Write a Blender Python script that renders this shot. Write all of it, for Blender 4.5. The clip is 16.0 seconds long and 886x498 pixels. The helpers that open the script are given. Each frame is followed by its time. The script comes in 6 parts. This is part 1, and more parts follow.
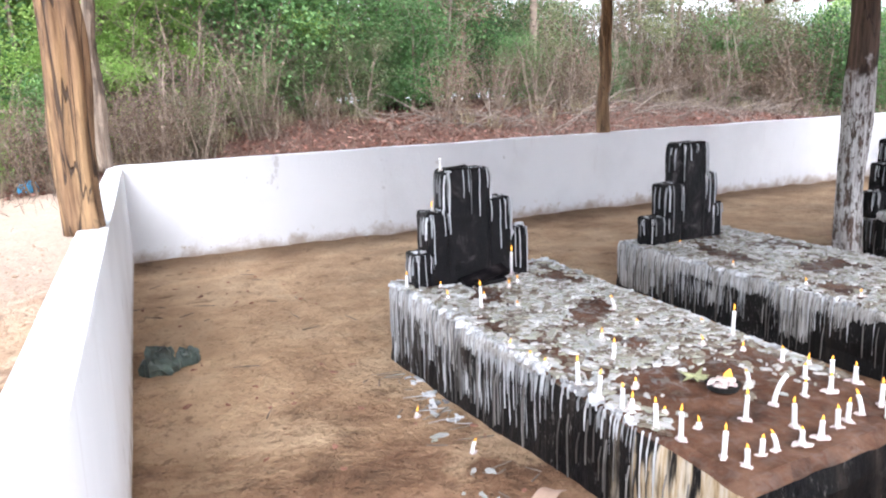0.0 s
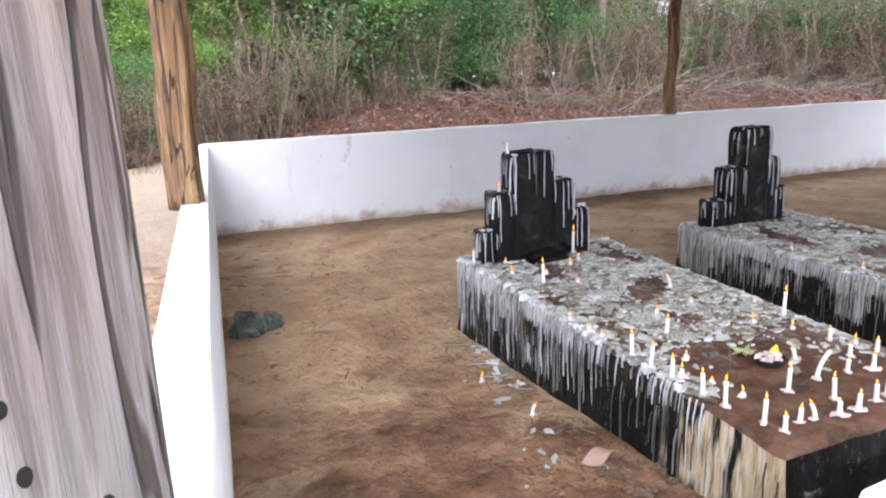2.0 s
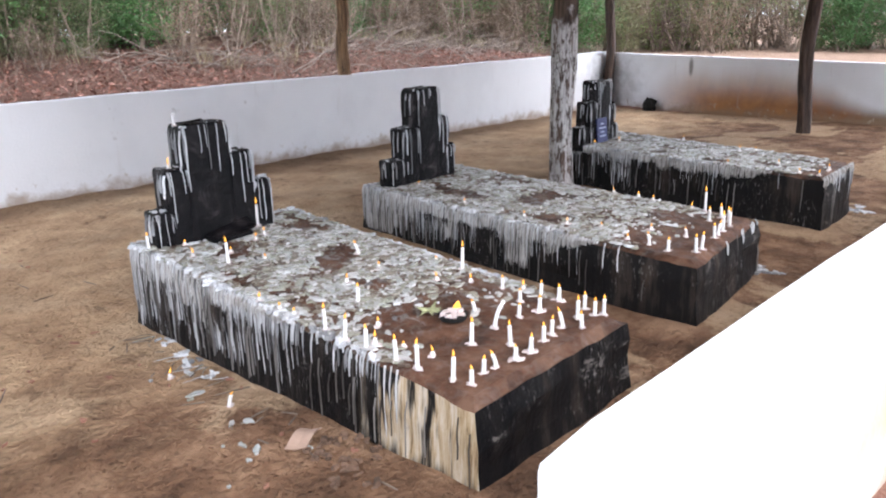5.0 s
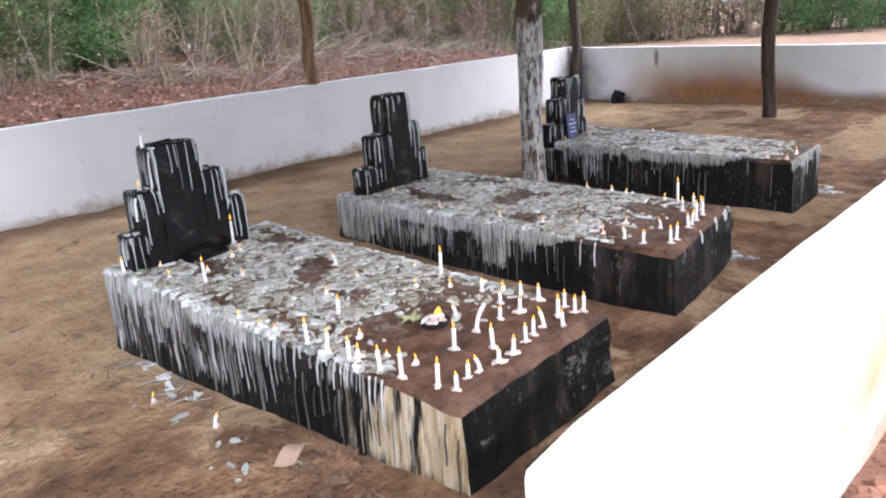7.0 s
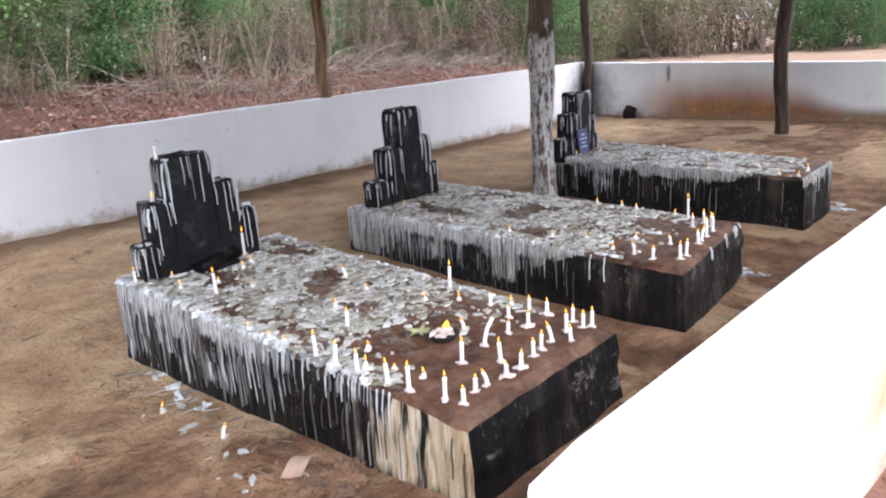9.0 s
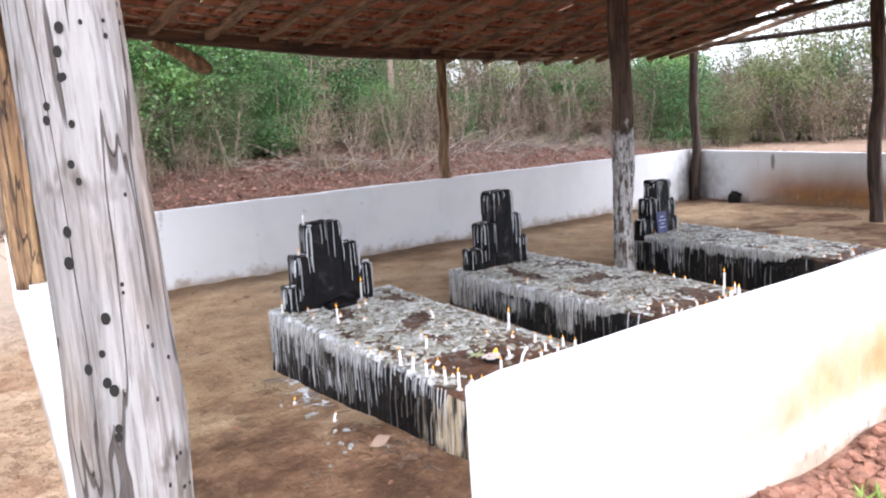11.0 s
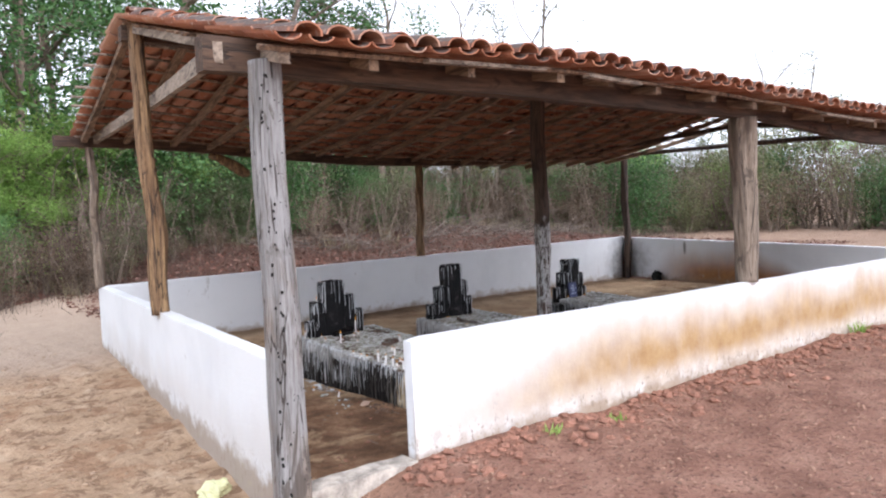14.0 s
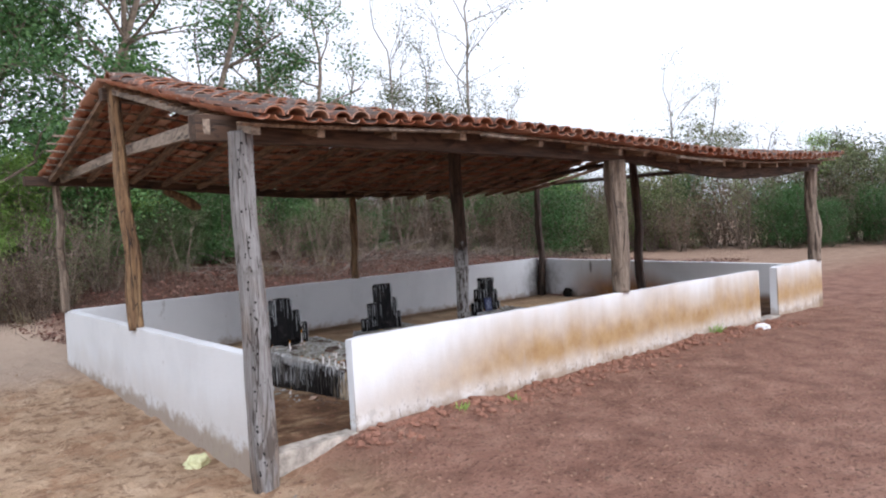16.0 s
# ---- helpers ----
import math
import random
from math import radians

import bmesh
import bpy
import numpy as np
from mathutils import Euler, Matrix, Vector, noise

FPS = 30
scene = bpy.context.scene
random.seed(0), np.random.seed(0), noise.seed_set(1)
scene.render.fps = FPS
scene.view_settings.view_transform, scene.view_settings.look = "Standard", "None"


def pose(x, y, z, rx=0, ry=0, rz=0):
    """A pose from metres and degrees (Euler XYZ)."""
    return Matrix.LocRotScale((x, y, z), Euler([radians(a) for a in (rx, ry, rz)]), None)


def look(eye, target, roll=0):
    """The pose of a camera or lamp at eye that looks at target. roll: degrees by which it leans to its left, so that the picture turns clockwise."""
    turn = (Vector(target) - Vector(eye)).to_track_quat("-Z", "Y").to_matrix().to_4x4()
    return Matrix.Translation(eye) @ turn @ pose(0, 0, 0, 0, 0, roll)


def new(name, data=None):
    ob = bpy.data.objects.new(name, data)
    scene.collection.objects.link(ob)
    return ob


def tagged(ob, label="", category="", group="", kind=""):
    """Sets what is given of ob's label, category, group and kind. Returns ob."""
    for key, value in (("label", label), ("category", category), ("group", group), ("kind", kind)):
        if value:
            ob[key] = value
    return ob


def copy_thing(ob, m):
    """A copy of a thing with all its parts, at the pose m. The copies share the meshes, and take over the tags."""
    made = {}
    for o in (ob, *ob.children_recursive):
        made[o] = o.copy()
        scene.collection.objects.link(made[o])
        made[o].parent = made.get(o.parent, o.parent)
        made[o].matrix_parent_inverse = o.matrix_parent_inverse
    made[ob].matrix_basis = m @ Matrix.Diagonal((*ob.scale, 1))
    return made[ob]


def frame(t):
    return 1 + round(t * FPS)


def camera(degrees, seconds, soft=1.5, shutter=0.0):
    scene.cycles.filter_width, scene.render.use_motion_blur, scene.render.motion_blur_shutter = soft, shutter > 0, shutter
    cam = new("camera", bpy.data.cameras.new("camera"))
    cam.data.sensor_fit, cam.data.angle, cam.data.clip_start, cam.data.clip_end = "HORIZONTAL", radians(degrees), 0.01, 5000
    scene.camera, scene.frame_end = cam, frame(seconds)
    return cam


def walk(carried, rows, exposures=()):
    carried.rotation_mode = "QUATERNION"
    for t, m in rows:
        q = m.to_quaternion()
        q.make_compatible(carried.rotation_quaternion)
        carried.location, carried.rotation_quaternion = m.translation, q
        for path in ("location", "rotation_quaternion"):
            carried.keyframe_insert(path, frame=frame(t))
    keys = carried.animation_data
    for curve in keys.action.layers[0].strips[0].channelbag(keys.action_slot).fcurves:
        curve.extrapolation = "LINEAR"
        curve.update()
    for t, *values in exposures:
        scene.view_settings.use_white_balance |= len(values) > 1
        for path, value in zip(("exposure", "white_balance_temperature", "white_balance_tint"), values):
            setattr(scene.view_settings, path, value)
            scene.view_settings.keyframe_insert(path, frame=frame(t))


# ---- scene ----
cam = camera(60.8, 16.0, 2.1)
PATH = [
    (0, (-0.317, -0.313, 1.279), (0.569, 1.437, 0.888), -2.0),
    (0.5, (-0.35, -0.411, 1.283), (0.408, 1.402, 0.912), -0.7),
    (1, (-0.364, -0.501, 1.303), (0.406, 1.291, 0.86), -1.8),
    (1.5, (-0.416, -0.517, 1.338), (0.348, 1.281, 0.91), -2.5),
    (2, (-0.442, -0.525, 1.331), (0.288, 1.283, 0.887), -1.9),
    (2.5, (-0.401, -0.546, 1.326), (0.456, 1.209, 0.896), -1.2),
    (3, (-0.389, -0.549, 1.336), (0.61, 1.123, 0.883), -1.5),
    (3.5, (-0.389, -0.528, 1.353), (0.729, 1.046, 0.83), -2.0),
    (4, (-0.395, -0.516, 1.328), (0.74, 1.03, 0.763), -1.1),
    (4.5, (-0.366, -0.491, 1.33), (0.866, 0.982, 0.771), -0.5),
    (5, (-0.34, -0.445, 1.36), (1.027, 0.899, 0.79), -1.6),
    (7.5, (-0.334, -0.457, 1.377), (1.071, 0.849, 0.81), -4.7),
    (8, (-0.333, -0.462, 1.375), (1.078, 0.84, 0.816), -4.4),
    (8.5, (-0.333, -0.458, 1.38), (1.07, 0.858, 0.833), -4.5),
    (9, (-0.338, -0.464, 1.382), (1.057, 0.866, 0.849), -4.2),
    (9.5, (-0.386, -0.511, 1.389), (1.0, 0.838, 0.88), -4.1),
    (10, (-0.481, -0.708, 1.423), (0.798, 0.783, 1.047), -4.7),
    (10.2, (-0.518, -0.849, 1.439), (0.711, 0.686, 1.075), -4.4),
    (12.3, (-1.672, -2.762, 1.566), (-0.507, -1.149, 1.363), -4.2),
    (12.5, (-1.778, -2.968, 1.567), (-0.585, -1.37, 1.404), -3.7),
    (13, (-1.939, -3.309, 1.591), (-0.741, -1.713, 1.455), -3.2),
    (13.5, (-2.11, -3.601, 1.622), (-0.923, -1.994, 1.532), -3.8),
    (14, (-2.36, -3.917, 1.639), (-1.14, -2.336, 1.531), -2.5),
    (14.5, (-2.525, -4.28, 1.625), (-1.295, -2.705, 1.538), -3.8),
    (15, (-2.736, -4.608, 1.666), (-1.478, -3.055, 1.592), -3.6),
    (15.5, (-3.097, -4.943, 1.656), (-1.745, -3.48, 1.479), -4.6),
    (16, (-3.295, -5.142, 1.676), (-1.936, -3.676, 1.624), -3.3),
]
EXPOSE = tuple((t, stops, 6050, 14) for t, stops in ((0, 2.52), (1, 2.24), (2, 2.12), (3.5, 2.18), (5, 2.20), (9, 2.20), (10, 2.23), (12.5, 2.13), (14, 1.46), (15, 1.17), (16, 0.95)))
walk(cam, [(t, look(eye, target, roll)) for t, eye, target, roll in PATH], EXPOSE)


# ---- world, sun, exposure ----
SUN_EL = 39.0
world = bpy.data.worlds.new("overcast_sky")
scene.world = world
world.use_nodes = True
wn = world.node_tree
wn.nodes.clear()
sky = wn.nodes.new("ShaderNodeTexSky")
sky.sky_type = "NISHITA"
sky.sun_disc = False
sky.sun_elevation, sky.sun_rotation = radians(SUN_EL), radians(180 - 30)
sky.air_density, sky.dust_density, sky.ozone_density = 1.0, 6.0, 1.0
hsv = wn.nodes.new("ShaderNodeHueSaturation")
hsv.inputs["Saturation"].default_value = 0.22
bgn = wn.nodes.new("ShaderNodeBackground")
bgn.inputs["Strength"].default_value = 0.15
won = wn.nodes.new("ShaderNodeOutputWorld")
wn.links.new(sky.outputs[0], hsv.inputs["Color"])
cloud = wn.nodes.new("ShaderNodeMix")
cloud.data_type = "RGBA"
cloud.inputs[0].default_value = 0.75
cloud.inputs[7].default_value = (4.7, 4.95, 5.25, 1)
wn.links.new(hsv.outputs[0], cloud.inputs[6])
wn.links.new(cloud.outputs[2], bgn.inputs["Color"])
wn.links.new(bgn.outputs[0], won.inputs["Surface"])
sun = new("sun", bpy.data.lights.new("sun", "SUN"))
sun.data.energy, sun.data.angle, sun.data.color = 0.80, radians(34), (1.0, 0.97, 0.93)
sun.matrix_world = look((-3, -5.2, 6.0 * math.tan(radians(SUN_EL))), (0, 0, 0))


# ---- materials ----
def material(name):
    m = bpy.data.materials.new(name)
    m.use_nodes = True
    nt = m.node_tree
    nt.nodes.clear()
    out = nt.nodes.new("ShaderNodeOutputMaterial")
    b = nt.nodes.new("ShaderNodeBsdfPrincipled")
    nt.links.new(b.outputs[0], out.inputs[0])
    return m, nt, b


class Nodes:
    """Short ways to chain shader nodes."""

    def __init__(self, nt):
        self.nt = nt

    def link(self, a, b):
        self.nt.links.new(a, b)

    def put(self, sock, v):
        if isinstance(v, bpy.types.NodeSocket):
            self.nt.links.new(v, sock)
        else:
            sock.default_value = v

    def coord(self, world_space=False):
        if world_space:
            return self.nt.nodes.new("ShaderNodeNewGeometry").outputs["Position"]
        return self.nt.nodes.new("ShaderNodeTexCoord").outputs["Object"]

    def mapping(self, v, scale, loc=(0, 0, 0)):
        n = self.nt.nodes.new("ShaderNodeMapping")
        self.link(v, n.inputs["Vector"])
        n.inputs["Scale"].default_value = scale
        n.inputs["Location"].default_value = loc
        return n.outputs[0]

    def noise(self, v, scale, detail=4.0, rough=0.6, dist=0.0):
        n = self.nt.nodes.new("ShaderNodeTexNoise")
        self.link(v, n.inputs["Vector"])
        n.inputs["Scale"].default_value, n.inputs["Detail"].default_value = scale, detail
        n.inputs["Roughness"].default_value, n.inputs["Distortion"].default_value = rough, dist
        return n.outputs["Fac"]

    def voronoi(self, v, scale, feature="F1", rand=1.0):
        n = self.nt.nodes.new("ShaderNodeTexVoronoi")
        n.feature = feature
        self.link(v, n.inputs["Vector"])
        n.inputs["Scale"].default_value = scale
        n.inputs["Randomness"].default_value = rand
        return n.outputs["Distance"]

    def ramp(self, fac, stops):
        n = self.nt.nodes.new("ShaderNodeValToRGB")
        el = n.color_ramp.elements
        while len(el) < len(stops):
            el.new(0.5)
        for e, (p, c) in zip(el, stops):
            e.position = p
            e.color = (*c, 1) if not isinstance(c, (int, float)) else (c, c, c, 1)
        self.put(n.inputs[0], fac)
        return n.outputs[0]

    def math(self, op, a, b=0.0, c=None, clamp=False):
        n = self.nt.nodes.new("ShaderNodeMath")
        n.operation, n.use_clamp = op, clamp
        self.put(n.inputs[0], a)
        self.put(n.inputs[1], b)
        if c is not None:
            self.put(n.inputs[2], c)
        return n.outputs[0]

    def band(self, v, lo, hi):
        n = self.nt.nodes.new("ShaderNodeMapRange")
        n.interpolation_type = "SMOOTHSTEP"
        self.put(n.inputs[0], v)
        n.inputs[1].default_value, n.inputs[2].default_value = lo, hi
        return n.outputs[0]

    def mix(self, fac, a, b):
        n = self.nt.nodes.new("ShaderNodeMix")
        n.data_type = "RGBA"
        self.put(n.inputs[0], fac)
        self.put(n.inputs[6], (*a, 1) if isinstance(a, tuple) else a)
        self.put(n.inputs[7], (*b, 1) if isinstance(b, tuple) else b)
        return n.outputs[2]

    def split(self, v):
        n = self.nt.nodes.new("ShaderNodeSeparateXYZ")
        self.link(v, n.inputs[0])
        return n.outputs

    def bump(self, b, height, strength=0.4, dist=0.01):
        n = self.nt.nodes.new("ShaderNodeBump")
        n.inputs["Strength"].default_value, n.inputs["Distance"].default_value = strength, dist
        self.put(n.inputs["Height"], height)
        self.link(n.outputs[0], b.inputs["Normal"])

    def random(self):
        return self.nt.nodes.new("ShaderNodeObjectInfo").outputs["Random"]

    def island(self):
        return self.nt.nodes.new("ShaderNodeNewGeometry").outputs["Random Per Island"]


def wood_material(name, light, mid, dark, grey=None, paint_to=None, crack=0.37, axis=2):
    m, nt, b = material(name)
    n = Nodes(nt)
    co = n.coord()
    along = lambda across, run: tuple(run if i == axis else across for i in range(3))
    g1 = n.noise(n.mapping(co, along(22, 1.6)), 1.0, 5, 0.65, 0.6)
    g2 = n.noise(n.mapping(co, along(9, 1.3)), 1.0, 4, 0.6, 1.2)
    big = n.noise(n.mapping(co, (3, 3, 1.4)), 1.0, 3)
    col = n.ramp(g1, [(0.3, dark), (0.48, mid), (0.68, light)])
    col = n.mix(n.math("MULTIPLY", n.band(g2, 0.46, 0.36), 0.55), col, dark)
    if grey:
        col = n.mix(n.band(big, 0.38, 0.56), col, n.ramp(n.math("ADD", n.math("MULTIPLY", g1, 0.6), n.math("MULTIPLY", g2, 0.4)), [(0.32, tuple(c * 0.4 for c in grey)), (0.5, tuple(c * 0.8 for c in grey)), (0.62, grey)]))
    # fine grain, then dark drying cracks that run along the wood as thin lines
    g3 = n.noise(n.mapping(co, along(95, 5.0)), 1.0, 5, 0.7, 0.3)
    col = n.mix(n.math("MULTIPLY", n.band(g3, 0.52, 0.38), 0.5), col, dark)
    vein = n.noise(n.mapping(co, along(8, 0.7), (3, 1, 0)), 1.0, 3, 0.55, 0.7)
    width = n.math("MULTIPLY", n.noise(n.mapping(co, along(4, 2.0), (1, 7, 3)), 1.0, 2), 0.030)
    cracks = n.band(n.math("DIVIDE", n.math("ABSOLUTE", n.math("SUBTRACT", vein, crack + 0.06)), width), 0.9, 0.35)
    col = n.mix(n.math("MULTIPLY", cracks, 0.85), col, (0.028, 0.019, 0.015))
    stain = n.band(n.noise(n.mapping(co, along(7, 2.2), (9, 4, 2)), 1.0, 4, 0.6, 0.7), 0.56, 0.64)
    col = n.mix(n.math("MULTIPLY", stain, 0.85), col, tuple(c * 0.38 for c in mid))
    if paint_to:
        z = n.split(n.coord(True))[2]
        edge = n.math("ADD", z, n.math("MULTIPLY", n.noise(co, 6.0, 4), 0.5))
        patch = n.band(n.noise(n.mapping(co, (26, 26, 9)), 1.0, 6, 0.75), 0.43, 0.53)
        col = n.mix(n.math("MULTIPLY", n.band(edge, paint_to + 0.3, paint_to + 0.22), patch), col, n.ramp(g3, [(0.35, (0.27, 0.25, 0.24)), (0.6, (0.58, 0.565, 0.555))]))
    n.link(col, b.inputs["Base Color"])
    b.inputs["Roughness"].default_value = 0.85
    n.bump(b, n.math("SUBTRACT", n.math("ADD", n.math("MULTIPLY", g1, 0.7), n.math("MULTIPLY", g3, 0.5)), n.math("MULTIPLY", cracks, 1.6)), 0.8, 0.010)
    return m


M_GREYPOST = wood_material("weathered_grey_wood", (0.30, 0.25, 0.21), (0.19, 0.15, 0.125), (0.07, 0.05, 0.04), (0.285, 0.275, 0.275), crack=0.445)
M_TANPOST = wood_material("tan_wood", (0.36, 0.23, 0.115), (0.22, 0.13, 0.068), (0.06, 0.036, 0.022), crack=0.42)
M_PALEPOST = wood_material("pale_grey_brown_wood", (0.34, 0.27, 0.21), (0.22, 0.17, 0.13), (0.07, 0.05, 0.04))
M_DARKPOST = wood_material("dark_wood", (0.12, 0.08, 0.06), (0.07, 0.045, 0.035), (0.02, 0.014, 0.012))
M_PAINTPOST = wood_material("dark_wood_white_paint", (0.16, 0.10, 0.075), (0.09, 0.06, 0.045), (0.025, 0.018, 0.014), None, 1.33)
M_BEAM = wood_material("sawn_beam", (0.135, 0.077, 0.047), (0.08, 0.046, 0.03), (0.028, 0.018, 0.013), crack=0.3, axis=0)
M_RAFTER = wood_material("rafter_wood", (0.34, 0.22, 0.14), (0.22, 0.14, 0.09), (0.05, 0.033, 0.025), crack=0.3, axis=1)
M_PALEBEAM = wood_material("pale_beam", (0.42, 0.34, 0.27), (0.29, 0.225, 0.175), (0.11, 0.08, 0.06), crack=0.34, axis=1)


STAIN_Y = 4.9


def plaster():
    m, nt, b = material("stained_white_plaster")
    n = Nodes(nt)
    p = n.coord(True)
    x, y, z = n.split(p)[:3]
    fine = n.noise(p, 40, 4, 0.7)
    soft = n.noise(p, 1.3, 4, 0.6)
    mid = n.noise(p, 5.0, 5, 0.65)
    streak = n.noise(n.mapping(p, (9, 9, 1.2)), 1.0, 4, 0.6)
    col = n.mix(n.band(soft, 0.4, 0.7), (0.745, 0.76, 0.785), (0.685, 0.70, 0.725))
    # ochre earth stain that rises from the foot of the outer faces, fading upwards
    front = n.band(y, 0.03, 0.0)
    right = n.math("MULTIPLY", n.band(x, 10.15, 10.25), n.band(y, 6.0, 4.4))
    left = n.math("MULTIPLY", n.band(x, 0.12, -0.05), 0.45)
    where = n.math("MAXIMUM", front, left)
    slow = n.noise(n.mapping(p, (1, 1, 0.3)), 0.55, 3, 0.5)
    run = n.band(n.math("ADD", x, n.math("MULTIPLY", slow, 2.0)), 1.2, 3.6)
    reach = n.math("ADD", n.math("ADD", 0.34, n.math("MULTIPLY", run, 0.34)), n.math("MULTIPLY", n.math("SUBTRACT", n.noise(n.mapping(p, (1, 1, 0.15)), 1.7, 4, 0.6), 0.5), 0.55))
    rise = n.math("DIVIDE", z, n.math("MAXIMUM", reach, 0.08))
    cloudy = n.math("ADD", 0.72, n.math("MULTIPLY", n.noise(n.mapping(p, (3.0, 3.0, 1.6)), 1.0, 6, 0.7), 0.55))
    band = n.math("MULTIPLY", n.math("MULTIPLY", n.band(rise, 1.5, 0.45), n.math("ADD", 0.5, n.math("MULTIPLY", n.band(rise, 0.05, 0.5), 0.5))), cloudy)
    amount = n.math("MULTIPLY", n.math("ADD", 0.40, n.math("MULTIPLY", run, 0.60)), where)
    # pale lime that shows again where the stained skin has come away near the earth
    away = n.math("MULTIPLY", n.band(n.noise(n.mapping(p, (7, 7, 5)), 1.0, 6, 0.72), 0.49, 0.58), n.band(z, 0.26, 0.08))
    ochre = n.ramp(mid, [(0.3, (0.305, 0.178, 0.078)), (0.7, (0.43, 0.285, 0.14))])
    col = n.mix(n.math("MULTIPLY", n.math("MULTIPLY", amount, band), n.math("SUBTRACT", 1.0, n.math("MULTIPLY", away, 0.32)), clamp=True), col, ochre)
    # small dark scales where the wash peels above the earth
    peel = n.math("MULTIPLY", n.band(n.noise(n.mapping(p, (22, 22, 11)), 1.0, 4, 0.7), 0.56, 0.63), n.math("MULTIPLY", n.band(z, 0.24, 0.08), where))
    col = n.mix(n.math("MULTIPLY", peel, 0.75), col, (0.16, 0.13, 0.11))
    # rust-brown damp along the foot of the right wall
    rust = n.math("MULTIPLY", n.band(y, 2.2, 3.6), n.band(y, 5.8, 5.2))
    tall = n.math("ADD", 0.16, n.math("MULTIPLY", rust, n.math("ADD", 0.20, n.math("MULTIPLY", n.noise(n.mapping(p, (1, 2.2, 0.2)), 1.0, 4, 0.6), 0.30))))
    damp = n.math("MULTIPLY", right, n.band(n.math("DIVIDE", z, tall), 1.5, 0.3))
    col = n.mix(n.math("MULTIPLY", damp, 0.97), col, n.ramp(n.math("ADD", n.math("MULTIPLY", mid, 0.6), n.math("MULTIPLY", rust, 0.25)), [(0.25, (0.16, 0.105, 0.07)), (0.45, (0.25, 0.105, 0.036)), (0.65, (0.38, 0.17, 0.05))]))
    # grime along the foot, flakes, and streaks from the top
    foot = n.band(n.math("ADD", z, n.math("MULTIPLY", n.math("SUBTRACT", mid, 0.5), 0.35)), 0.14, 0.0)
    col = n.mix(n.math("MULTIPLY", foot, 0.75), col, (0.27, 0.185, 0.115))
    flake = n.math("MULTIPLY", n.band(n.noise(p, 13, 5, 0.7), 0.58, 0.64), n.band(z, 0.22, 0.08))
    col = n.mix(n.math("MULTIPLY", flake, 0.7), col, (0.40, 0.34, 0.26))
    col = n.mix(n.math("MULTIPLY", n.band(streak, 0.62, 0.74), 0.22), col, (0.45, 0.42, 0.40))
    scuff = n.math("MULTIPLY", n.band(n.noise(n.mapping(p, (3, 3, 2)), 1.0, 6, 0.75), 0.64, 0.68), 0.45)
    col = n.mix(scuff, col, (0.36, 0.34, 0.33))
    spot = n.nt.nodes.new("ShaderNodeVectorMath")
    spot.operation = "DISTANCE"
    n.link(n.mapping(p, (1.0, 3.2, 0.8)), spot.inputs[0])
    spot.inputs[1].default_value = (10.43, 3.2 * STAIN_Y, 0.8 * 0.66)
    col = n.mix(n.math("MULTIPLY", n.band(n.math("ADD", spot.outputs["Value"], n.math("MULTIPLY", mid, 0.12)), 0.22, 0.12), 0.75), col, (0.10, 0.09, 0.08))
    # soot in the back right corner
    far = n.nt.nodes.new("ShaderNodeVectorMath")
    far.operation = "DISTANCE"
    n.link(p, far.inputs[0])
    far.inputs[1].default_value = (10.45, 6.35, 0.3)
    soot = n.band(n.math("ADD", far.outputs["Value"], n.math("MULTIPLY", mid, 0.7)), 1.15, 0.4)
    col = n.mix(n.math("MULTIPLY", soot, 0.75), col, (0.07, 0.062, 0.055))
    n.link(col, b.inputs["Base Color"])
    b.inputs["Roughness"].default_value = 0.9
    n.bump(b, n.math("ADD", fine, n.math("MULTIPLY", mid, 1.5)), 0.35, 0.008)
    return m


M_PLASTER = plaster()


